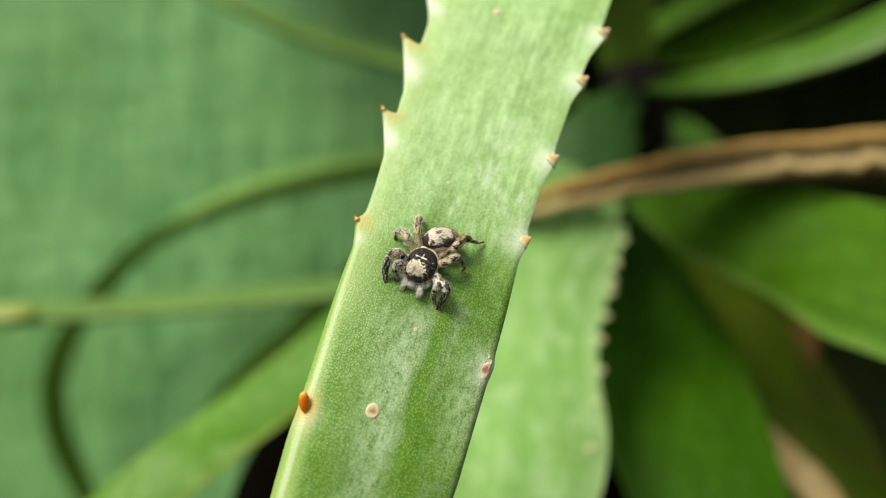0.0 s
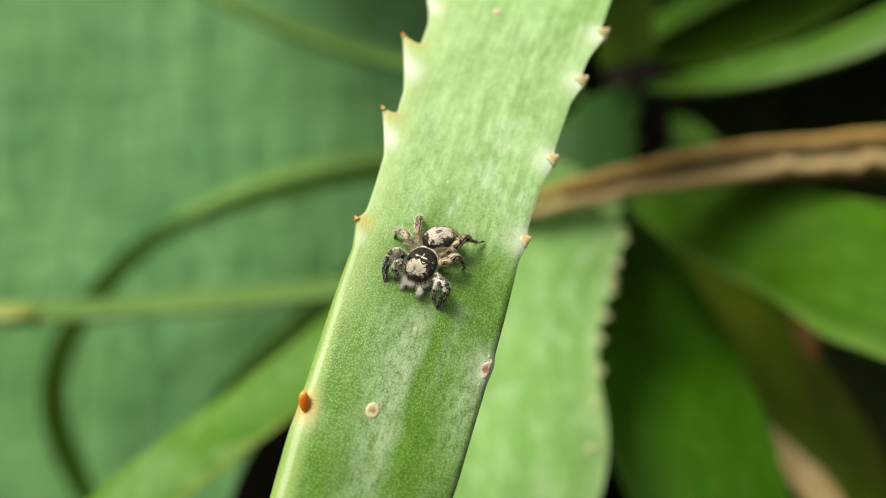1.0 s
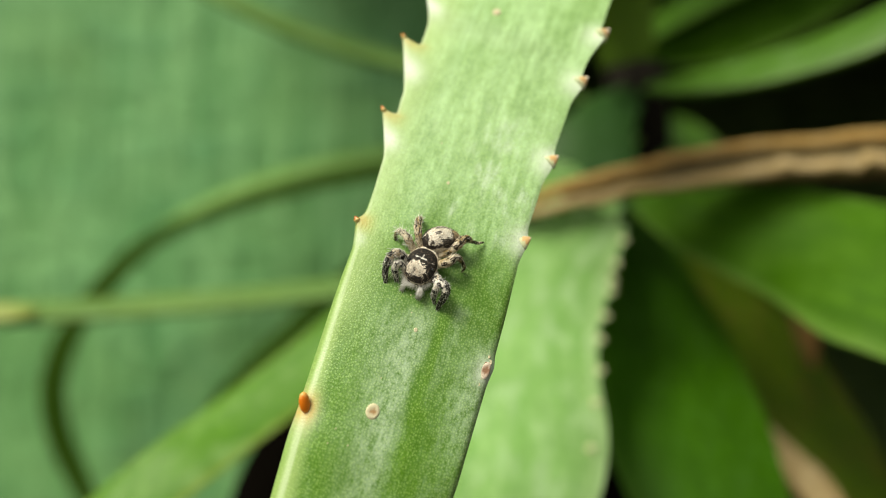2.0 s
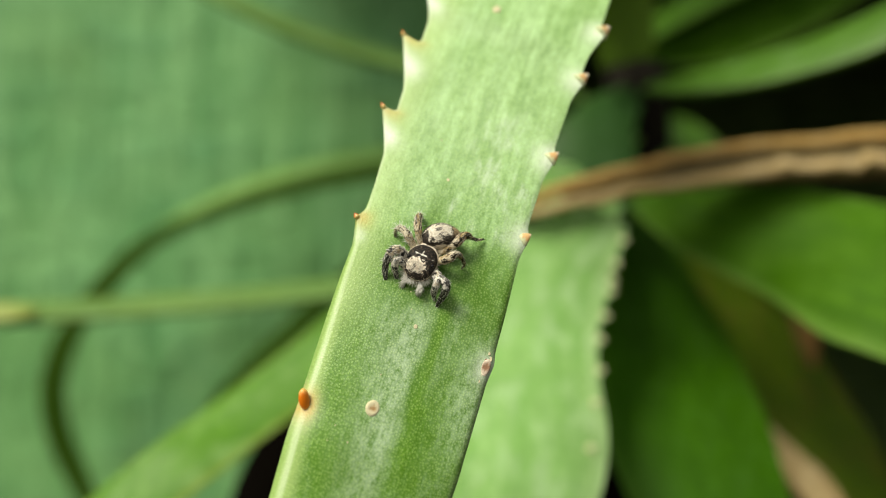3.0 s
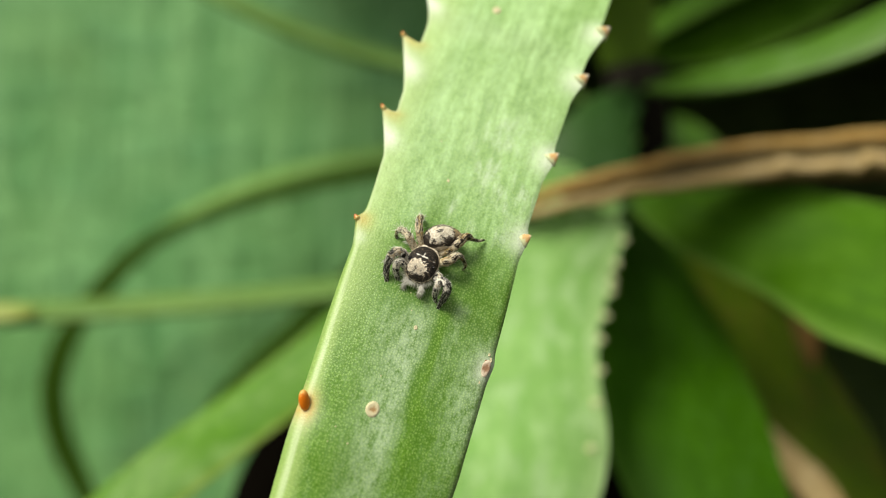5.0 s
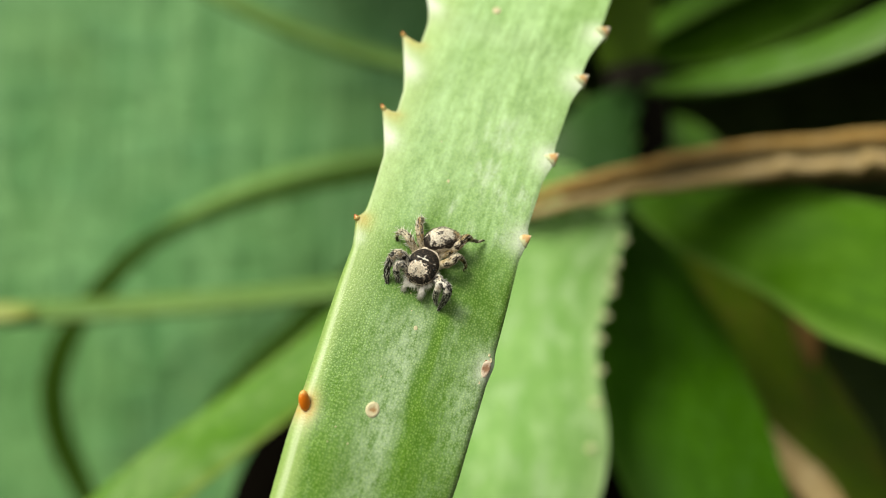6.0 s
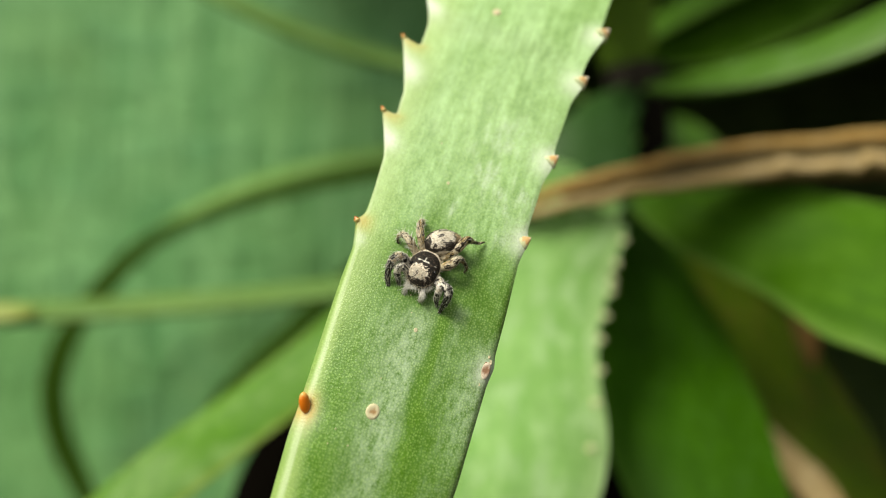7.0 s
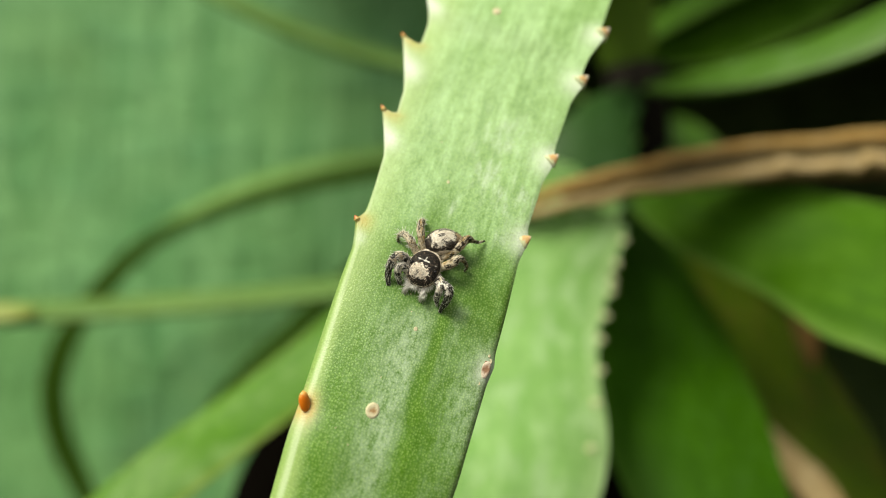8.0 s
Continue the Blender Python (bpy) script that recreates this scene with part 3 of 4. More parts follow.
make_leaf("leaf", plant, [(44.9, 186, 323.4, 2.47), (35, 166, 314.5, 5.38), (24.1, 148.5, 309.7, 12.25), (21.7, 146, 305.5, 12.90), (17.4, 144, 299, 14.85), (13.2, 138, 287.9, 14.74), (11.7, 130, 278.1, 14.84), (11.6, 123, 269.3, 14.85), (9.8, 118, 261.9, 13.38), (6, 114, 249.8, 11.42), (2.9, 110, 230.4, 6.16), (1.3, 110, 214.2, 0.65)],
          SKIN_LIGHT, "broad pale green leaf with small pale teeth", thick=0.3, crown=0.0, steps=200, thorns=[
    (t, -1, size, 1.5, THORN_PALE, -0.1, 0.55, 2.5) for t, size in ((2.87, 0.2), (3.21, 0.55), (3.72, 0.5), (4.20, 0.6), (4.67, 0.75), (5.19, 0.65), (5.80, 0.3), (6.45, -1.3), (7.02, -2.7))])
make_leaf("leaf", plant, [(48, 178, 338.1, 2.62), (52.7, 168, 337, 4.95), (60, 158, 336.3, 5.47), (69.8, 149, 337.4, 5.27), (80.8, 140, 341, 5.15), (92.5, 130, 348, 3.83), (102.7, 125, 355.3, 0.55)], SKIN_DULL, facing=(0, -0.8, 0.6), thick=0.6)
make_leaf("leaf", plant, [(51.2, 190, 349.1, 5.60), (70.1, 200, 356.1, 9.13), (90.4, 206, 365.4, 10.01), (109.7, 208, 375.2, 7.66), (128.1, 208, 385.9, 0.92)], SKIN_FRESH)
make_leaf("leaf", plant, [(45.7, 182, 349.7, 3.22), (58.2, 190, 358.6, 4.48), (74.5, 196, 368, 5.20), (120.2, 200, 385.6, 0.88)], SKIN_DULL, facing=(0, -0.6, 0.8))
make_leaf("leaf", plant, [(46, 188, 318, 2.4), (41.1, 166, 313.6, 3.42), (50.1, 158, 306.4, 6.52), (58.9, 152, 303.9, 9.63), (67.9, 145, 300.7, 11.96), (76.8, 133, 295, 14.89), (86.8, 122, 287.1, 10.06), (99.6, 116, 282.1, 0.68)], SKIN_FRESH, facing=(0.1, -1, 0.1))
make_leaf("leaf", plant, [(46.2, 184, 315, 4.88), (46.1, 175, 295, 10.05), (47.6, 165, 278.2, 15.31), (47.5, 152, 266.5, 16.57), (48.3, 139, 255.0, 14.43), (49.9, 130, 241.7, 11.97), (58.1, 128, 219, 0.75)], SKIN_DEEP, thick=0.3, crown=0.15)
make_leaf("leaf", plant, [(56.2, 188, 301.5, 5.54), (69.9, 184, 283.9, 12.20), (78.4, 178, 267.4, 12.32), (85.6, 172, 253.3, 11.65), (94.2, 167, 236.2, 8.12), (104.6, 164, 214.4, 0.72)], SKIN_OLIVE, facing=(-0.25, -0.9, 0.6), wave=0.25, seed=3)
make_leaf("leaf", plant, [(48.8, 186, 309.7, 6.85), (56.4, 184, 317.8, 10.84), (58.1, 186, 324.5, 9.59), (57.5, 190, 330.6, 5.04), (56.7, 192, 333.5, 1.13)], SKIN_DULL, facing=(0, -1, 0.1))
make_leaf("leaf", plant, [(45, 190, 328, 3), (37.9, 174, 324.5, 5.13), (8.1, 167, 303.8, 6.76), (-11.9, 156, 288.1, 6.66), (-26, 148, 277, 6.32), (-37.3, 141, 268.7, 6.02), (-47.4, 133, 261.4, 6.07), (-59.8, 128, 251.5, 5.09), (-72.2, 125, 241.2, 0.46)],
          SKIN_MID, "fresh green leaf with a yellowish edge", facing=(0, -0.8, 0.6), thick=0.35)
make_leaf("leaf", plant, [(46, 196, 309, 2), (42.4, 182, 308.2, 2.41), (15.7, 184, 296.1, 2.98), (-30.4, 184, 290.4, 3.52), (-64.2, 180, 287.4, 3.58), (-94.1, 174, 285.9, 3.46), (-110.7, 170, 285.6, 2.75), (-127.2, 167, 284.8, 0.49)], SKIN_GREY, facing=(0, -0.6, 0.8), thick=0.7)
make_leaf("leaf_tip", plant, [(-91.7, 172.5, 286.4, 1.02), (-94.6, 170.3, 286.3, 2.51), (-99.6, 168.3, 286.2, 2.85), (-104.7, 166.5, 286.1, 2.33), (-109, 165.5, 286, 0.49)], SKIN_YELLOW, "yellowed worn patch of leaf", facing=(0, -0.6, 0.8), thick=0.7)
make_leaf("leaf", plant, [(44.2, 190, 333.7, 3.08), (17.6, 206, 332.3, 3.94), (-15.2, 219, 327.9, 4.52), (-29.9, 221, 325.6, 4.39), (-46.6, 223, 321.8, 4.27), (-63.3, 224, 316.3, 3.63), (-78.5, 225, 308.8, 2.49), (-90.5, 226, 300.2, 0.67)],
          SKIN_GREY_LIT, facing=(0, -0.5, 0.85), thick=0.7)
# dark strip added below the arching leaf in place of shade
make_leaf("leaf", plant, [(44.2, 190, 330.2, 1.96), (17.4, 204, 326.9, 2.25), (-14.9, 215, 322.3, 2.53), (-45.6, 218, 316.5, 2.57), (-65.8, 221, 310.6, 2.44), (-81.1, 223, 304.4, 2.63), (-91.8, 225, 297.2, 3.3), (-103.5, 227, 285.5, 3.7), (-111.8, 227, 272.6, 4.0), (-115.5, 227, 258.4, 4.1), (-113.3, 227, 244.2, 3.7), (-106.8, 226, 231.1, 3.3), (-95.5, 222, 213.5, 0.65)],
          SKIN_SHADE_OLIVE, "thin leaf strip, dark as painted shade, hanging in an arc", thick=0.3)
# dark strip added where only a leaf's shade falls
make_leaf("leaf", plant, [(17.1, 200, 309, 2.36), (-13, 210, 300.2, 3.09), (-29, 214, 289.1, 3.31), (-42.8, 216, 276.6, 3.18), (-56.6, 217, 264.7, 2.40), (-68.1, 218, 253.6, 0.64)], SKIN_SHADE_OLIVE, "thin leaf strip, dark as painted shade", thick=0.7)
make_leaf("leaf", plant, [(46, 198, 330, 1.2), (29.9, 188, 340.3, 3.32), (16.6, 194, 342.7, 3.71), (-9.4, 200, 349, 3.83), (-27.4, 202, 354.3, 3.72), (-42.5, 203, 359.9, 3.59), (-57.4, 203, 366.8, 3.29), (-79.8, 203, 377.9, 2.39), (-101.7, 202, 387.9, 0.60)], SKIN_GREY_LIT, facing=(0, -0.6, 0.8), thick=0.8)
make_leaf("dry_leaf", plant, [(8.4, 150, 305.2, 0.66), (19.3, 149, 308.7, 1.54), (29, 148, 311.4, 2.18), (45.3, 148, 314.5, 3.05), (67.6, 149, 317.4, 4.17), (85.4, 148, 318.2, 5.01), (103.9, 146, 317.3, 4.30), (128, 144, 306, 4.6), (152, 145, 270, 5.4), (164, 147, 190, 6.2), (168, 149, 90, 6.6), (170, 150, -6, 6.8)],
          SKIN_BROWN, "dried brown leaf rolled in at both edges", facing=(0, -0.95, 0.3), thick=0.4, seed=5, steps=100)
make_leaf("rolled_edge", plant, [(8.1, 145, 305.4, 0.53), (18.5, 143, 310, 1.26), (28, 143, 313, 1.37), (38.3, 142, 315.7, 1.25), (48.7, 142, 318.0, 1.10), (59.6, 143, 319.7, 1.10), (70.1, 143, 320.3, 1.2), (82, 142, 321.2, 1.4), (99.6, 140, 320.0, 1.2), (113.4, 138, 315.0, 0.41)],
          SKIN_DRY, "dried orange-brown rolled leaf edge", facing=(0, -0.6, 0.8), crown=0.8, thick=0.9, wave=0.5, seed=6, steps=160, ring=24)
make_leaf("rolled_edge", plant, [(8.1, 145, 304.6, 0.53), (18.5, 143, 307.4, 1.16), (28, 143, 309.6, 1.26), (38.3, 142, 311.5, 1.36), (54.3, 143, 313.9, 1.47), (63.7, 144, 315.7, 1.91), (65.3, 144, 315.9, 1.80), (67.4, 144, 315.4, 1.59), (75.4, 143, 316, 1.68), (79.6, 142, 316.8, 1.99), (82, 142, 316.6, 1.88), (99.6, 140, 315.6, 1.55), (113.4, 138, 313.3, 0.41)],
          SKIN_STRAW, "dried straw-brown rolled leaf edge", facing=(0, -0.6, 0.8), crown=0.6, thick=0.9, wave=0.8, seed=8, steps=220, ring=24)
make_leaf("dry_leaf", plant, [(48, 195, 286, 1.2), (57, 186, 276, 1.2), (67.7, 174, 266.8, 0.77), (69.9, 166, 260.4, 2.08), (72.4, 159, 256.1, 3.04), (75.3, 153, 251.4, 3.61), (80.2, 148, 244.5, 0.87)],
          SKIN_STRAW, "withered straw-coloured leaf", crown=-0.3, wave=0.3, seed=9)
make_leaf("dry_leaf", plant, [(48, 196, 292, 1.5), (57, 187, 284, 1.8), (66.9, 176, 274.2, 0.78), (67.7, 171, 267.4, 2.01), (68.6, 167, 261.8, 2.34), (69.4, 162, 255.4, 0.60)],
          SKIN_RUST, "shrivelled red-brown leaf edge", crown=-0.3, wave=0.4, seed=10)
make_leaf("dry_leaf", plant, [(48, 197, 308, 1.5), (63, 189, 303, 2), (78.6, 177, 291, 1.17), (80.7, 174, 285.8, 2.56), (81.8, 172, 280.4, 2.53), (82.1, 170, 273.8, 0.63)],
          SKIN_RUST, "small withered red-brown leaf", crown=-0.3, wave=0.3, seed=14)
# two near-black shapes added to fill gaps that hold only deep shade
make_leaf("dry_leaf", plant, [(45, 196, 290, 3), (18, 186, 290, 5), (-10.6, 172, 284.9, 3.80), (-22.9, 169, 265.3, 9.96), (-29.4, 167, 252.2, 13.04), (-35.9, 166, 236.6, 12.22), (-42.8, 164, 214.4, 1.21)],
          SKIN_GAP_SHADE, "near-black leaf shape added as shade in a gap", wave=0.3, seed=12)
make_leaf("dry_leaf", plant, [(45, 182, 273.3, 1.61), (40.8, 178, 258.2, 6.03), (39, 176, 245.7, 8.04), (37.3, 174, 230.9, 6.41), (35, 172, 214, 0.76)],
          SKIN_GAP_SHADE, "near-black leaf shape added as shade in a gap", wave=0.3, seed=13)


# ---------------------------------------------------------------- the spider
def tube(points, radii, sides=12, per=6):
    """A jointed limb: a smooth tube through the points (millimetres)."""
    bm = bmesh.new()
    skin = bm.loops.layers.uv.new("skin")
    rows = [(*p, r) for p, r in zip(points, radii)]
    count = (len(rows) - 1) * per
    rings, info, run, last = [], {}, 0.0, None
    side = Vector((0.3, 0.2, 1))
    for i in range(count + 1):
        t = i / per
        r = curve_at(rows, t)
        a, b = curve_at(rows, max(t - 0.1, 0)), curve_at(rows, min(t + 0.1, len(rows) - 1))
        along = (Vector(b[:3]) - Vector(a[:3])).normalized()
        u = (side - along * side.dot(along)).normalized()
        w = along.cross(u)
        if last is not None:
            run += (Vector(r[:3]) - last).length
        last = Vector(r[:3])
        pinch = 1.0 - 0.16 * math.exp(-((t - round(t)) / 0.13) ** 2) if 0.4 < t < len(rows) - 1.4 else 1.0
        row = []
        for k in range(sides):
            g = 2 * math.pi * k / sides
            v = bm.verts.new((Vector(r[:3]) + (u * math.cos(g) + w * math.sin(g)) * max(r[3], 0.02) * pinch) * MM)
            info[v] = (k / sides, run)
            row.append(v)
        rings.append(row)
    for a, b in zip(rings, rings[1:]):
        for k in range(sides):
            bm.faces.new((a[k], a[(k + 1) % sides], b[(k + 1) % sides], b[k]))
    bm.faces.new(rings[0][::-1])
    bm.faces.new(rings[-1])
    for f in bm.faces:
        for loop in f.loops:
            loop[skin].uv = info[loop.vert]
    return bm


def hair_mesh(roots, rng, length, width, droop=0.25, scatter=0.35):
    """Fine tapering bristles from (place, way) pairs, metres."""
    bm = bmesh.new()
    for place, way in roots:
        way = (way + Vector((rng.uniform(-1, 1), rng.uniform(-1, 1), rng.uniform(-1, 1))) * scatter).normalized()
        size = length * rng.uniform(0.55, 1.25) * MM
        u = way.orthogonal().normalized()
        w = way.cross(u)
        wd = width * MM * rng.uniform(0.7, 1.2)
        mid = place + way * size * 0.55
        end = place + way * size + Vector((0, 0, -droop * size))
        a = [bm.verts.new(place + (u * math.cos(g) + w * math.sin(g)) * wd) for g in (0, 2.1, 4.2)]
        b = [bm.verts.new(mid + (u * math.cos(g) + w * math.sin(g)) * wd * 0.7) for g in (0, 2.1, 4.2)]
        tip = bm.verts.new(end)
        for k in range(3):
            bm.faces.new((a[k], a[(k + 1) % 3], b[(k + 1) % 3], b[k]))
            bm.faces.new((b[k], b[(k + 1) % 3], tip))
    return bm


def roots_on(ob, rng, count, keep=lambda p, nrm: True):
    """Places and normals spread over a mesh by area."""
    faces = list(ob.data.polygons)
    total, acc = [], 0.0
    for f in faces:
        acc += f.area
        total.append(acc)
    made = []
    for _ in range(count * 6):
        f = faces[int(np.searchsorted(total, rng.uniform(0, acc)))]
        vs = [ob.data.vertices[i] for i in f.vertices]
        ws = [rng.random() + 1e-3 for _ in vs]
        p = sum((v.co * w for v, w in zip(vs, ws)), Vector()) / sum(ws)
        nrm = sum((v.normal * w for v, w in zip(vs, ws)), Vector()).normalized()
        if keep(p, nrm):
            made.append((p, nrm))
            if len(made) == count:
                break
    return made


def hair_material(name, a, b, even=True):
    m, n, l, bs = material(name, 0.5, 0.4)
    g = n.new("ShaderNodeNewGeometry")
    share = g.outputs["Random Per Island"] if even else ramp(n, l, g.outputs["Random Per Island"], 0.38, 0.62)
    l.new(mixed(n, l, share, a, b), bs.inputs["Base Color"])
    return m


HAIR_WHITE = hair_material("hair_white", (0.84, 0.81, 0.74), (0.97, 0.96, 0.92))
HAIR_CREAM = hair_material("hair_cream", (0.55, 0.47, 0.34), (0.97, 0.93, 0.82))
HAIR_GREY = hair_material("hair_grey", (0.035, 0.028, 0.02), (0.98, 0.96, 0.90), False)
HAIR_COAT = hair_material("hair_mixed", (0.015, 0.012, 0.010), (0.50, 0.42, 0.30), False)
HAIR_TAN = hair_material("hair_tan", (0.05, 0.032, 0.016), (0.92, 0.82, 0.60), False)
HAIR_DARK = hair_material("hair_dark", (0.012, 0.010, 0.008), (0.07, 0.05, 0.035))


def leg_material(name, dark, amber, light, shift, share, warmth=0.5):
    """Hairy segments: pale scales over amber, with dark bands and lengthwise streaks."""
    m, n, l, b = material(name, 0.55, 0.35)
    uv = n.new("ShaderNodeUVMap")
    uv.uv_map = "skin"
    tc = n.new("ShaderNodeTexCoord")
    bands = grain(n, l, uv.outputs[0], 0.42, (0.5, 1, 1), 3.0, 0.6, shift)
    streaks = grain(n, l, uv.outputs[0], 0.15, (1, 0.22, 1), 4.0, 0.65, shift + 2.0)
    speck = grain(n, l, tc.outputs["Object"], 0.00014, (1, 1, 1), 5.0, 0.75, shift)
    tone = grain(n, l, tc.outputs["Object"], 0.0010, (1, 1, 1), 3.0, 0.6, shift + 4.0)
    run = n.new("ShaderNodeSeparateXYZ")
    l.new(uv.outputs[0], run.inputs[0])
    f = calc(n, l, "ADD", calc(n, l, "MULTIPLY", bands, 0.85), calc(n, l, "ADD", calc(n, l, "MULTIPLY", speck, 0.6), calc(n, l, "MULTIPLY", streaks, 1.15)))
    f = calc(n, l, "ADD", f, ramp(n, l, run.outputs[1], 1.2, 5.0, 0.04, -0.14))  # darker towards the foot
    col = mixed(n, l, ramp(n, l, tone, warmth - 0.08, warmth + 0.12), amber, light)
    col = mixed(n, l, ramp(n, l, speck, 0.35, 0.65, 0.55, 0.0), col, tuple(0.4 * c for c in amber))
    l.new(mixed(n, l, ramp(n, l, f, share - 0.03, share + 0.03), dark, col), b.inputs["Base Color"])
    relief(n, l, b, calc(n, l, "ADD", speck, streaks), 0.00006, 0.8)
    return m


LEG_BROWN = leg_material("leg_tan_banded", (0.030, 0.020, 0.010), (0.50, 0.35, 0.14), (0.86, 0.78, 0.60), 1.0, 1.25, 0.46)
LEG_BLACK = leg_material("leg_black_striped", (0.010, 0.008, 0.006), (0.52, 0.41, 0.25), (0.94, 0.90, 0.80), 6.6, 1.40, 0.30)
LEG_DARK = leg_material("leg_dark_banded", (0.010, 0.008, 0.006), (0.52, 0.41, 0.25), (0.94, 0.89, 0.77), 5.0, 1.31, 0.38)
PALP_PALE = leg_material("palp_white", (0.45, 0.40, 0.33), (0.80, 0.76, 0.68), (0.95, 0.93, 0.88), 9.0, 0.85, 0.3)


def patch_mask(n, l, vec, centre, size, soft, rag=0.35):
    """1 inside an uneven oval patch, 0 outside."""
    mp = n.new("ShaderNodeMapping")
    mp.vector_type = "TEXTURE"
    mp.inputs["Location"].default_value = [c * MM for c in centre]
    mp.inputs["Scale"].default_value = [s * MM for s in size]
    l.new(vec, mp.inputs["Vector"])
    d = n.new("ShaderNodeVectorMath")
    d.operation = "LENGTH"
    l.new(mp.outputs[0], d.inputs[0])
    edge = grain(n, l, vec, 0.0005, (1, 1, 1), 5.0, 0.7, centre[0] + centre[1])
    dist = calc(n, l, "ADD", d.outputs["Value"], ramp(n, l, edge, 0.25, 0.75, -rag, rag))
    return ramp(n, l, dist, 1.0 - soft, 1.0 + soft, 1.0, 0.0)


def carapace_material():
    m, n, l, b = material("carapace_scales", 0.6, 0.25)
    tc = n.new("ShaderNodeTexCoord")
    v = tc.outputs["Object"]
    speck = grain(n, l, v, 0.00016, (1, 1, 1), 4.0, 0.7)
    col = mixed(n, l, ramp(n, l, speck, 0.50, 0.70), (0.010, 0.008, 0.006), (0.16, 0.115, 0.075))
    cream = mixed(n, l, ramp(n, l, speck, 0.35, 0.65), (0.50, 0.40, 0.28), (0.96, 0.89, 0.76))
    fleck = grain(n, l, v, 0.00045, (1, 0.7, 1), 5.0, 0.75, 3.0)
    cream = mixed(n, l, ramp(n, l, fleck, 0.53, 0.58, 0.0, 0.88), cream, (0.030, 0.022, 0.015))
    col = mixed(n, l, patch_mask(n, l, v, (0.30, 0.64, 1.0), (1.02, 0.68, 2.0), 0.06, 0.55), col, cream)
    white = mixed(n, l, ramp(n, l, speck, 0.3, 0.6), (0.55, 0.50, 0.42), (0.95, 0.92, 0.84))
    col = mixed(n, l, calc(n, l, "MULTIPLY", patch_mask(n, l, v, (-0.02, -0.50, 1.0), (0.70, 0.09, 2.0), 0.30, 0.85), ramp(n, l, speck, 0.35, 0.55, 0.25, 0.9)), col, white)
    col = mixed(n, l, calc(n, l, "MULTIPLY", patch_mask(n, l, v, (0.10, -0.74, 1.0), (0.05, 0.20, 2.0), 0.30, 1.0), ramp(n, l, speck, 0.35, 0.55, 0.1, 0.7)), col, white)
    sz = n.new("ShaderNodeSeparateXYZ")
    l.new(v, sz.inputs[0])
    rim_band = calc(n, l, "MULTIPLY", ramp(n, l, sz.outputs[2], 0.00033, 0.00042, 1.0, 0.0), ramp(n, l, speck, 0.25, 0.5, 0.5, 1.0))
    col = mixed(n, l, rim_band, col, cream)
    l.new(col, b.inputs["Base Color"])
    relief(n, l, b, speck, 0.00005, 0.8)
    return m


def abdomen_material():
    m, n, l, b = material("abdomen_scales", 0.55, 0.4)
    tc = n.new("ShaderNodeTexCoord")
    v = tc.outputs["Object"]
    speck = grain(n, l, v, 0.00018, (1, 1, 1), 4.0, 0.7, 2.0)
    blot = grain(n, l, v, 0.00055, (1, 0.55, 1), 6.0, 0.75, 6.0)
    cream = mixed(n, l, ramp(n, l, speck, 0.3, 0.65), (0.52, 0.43, 0.30), (0.97, 0.92, 0.80))
    dark = mixed(n, l, ramp(n, l, speck, 0.45, 0.75), (0.012, 0.009, 0.007), (0.10, 0.07, 0.045))
    col = mixed(n, l, ramp(n, l, blot, 0.51, 0.55, 0.0, 0.95), cream, dark)
    top = patch_mask(n, l, v, (0.14, -0.10, 1.3), (1.08, 1.42, 1.2), 0.06, 0.40)
    col = mixed(n, l, top, dark, col)
    hem = n.new("ShaderNodeSeparateXYZ")
    l.new(v, hem.inputs[0])
    col = mixed(n, l, ramp(n, l, calc(n, l, "ADD", hem.outputs[0], ramp(n, l, blot, 0.3, 0.7, -0.0001, 0.0001)), -0.00108, -0.00100, 0.9, 0.0), col, cream)
    rear = patch_mask(n, l, v, (0.0, -1.9, 0.0), (1.2, 0.75, 1.6), 0.25, 0.4)
    tan = mixed(n, l, ramp(n, l, blot, 0.40, 0.6), (0.10, 0.06, 0.03), (0.42, 0.30, 0.16))
    col = mixed(n, l, rear, col, tan)
    l.new(col, b.inputs["Base Color"])
    relief(n, l, b, speck, 0.00006, 0.9)
    return m


EYE_GLOSS, _n, _l, _b = material("eye_black", 0.06, 0.8)
_b.inputs["Base Color"].default_value = (0.006, 0.005, 0.006, 1)
BELLY = leg_material("sternum_brown", (0.04, 0.028, 0.016), (0.14, 0.09, 0.045), (0.26, 0.19, 0.11), 8.0, 1.1)


def body_blob(sx, sy, sz, shape, rings=28, sides=40):
    """An egg of half sizes sx, sy, sz (millimetres), y forward, reshaped by shape(unit vector)."""
    bm = bmesh.new()
    bmesh.ops.create_uvsphere(bm, u_segments=sides, v_segments=rings, radius=1.0)
    for v in bm.verts:
        w = shape(v.co.normalized())
        v.co = Vector((w.x * sx, w.y * sy, w.z * sz)) * MM
    return bm


def carapace_shape(w):
    """A broad head, square in front, sloping and rounded behind."""
    x = math.copysign(abs(w.x) ** 0.85, w.x)
    y = math.copysign(abs(w.y) ** (0.75 if w.y > 0 else 0.95), w.y)
    z = w.z
    if w.z > 0:
        z = w.z ** 0.75 * (1.0 if w.y > -0.2 else 1.0 - 0.55 * (-0.2 - w.y))
    else:
        z = w.z * 0.8
    x *= 1.0 - 0.10 * max(0.0, w.y) - 0.14 * max(0.0, -w.y - 0.3)
    return Vector((x, y, z))


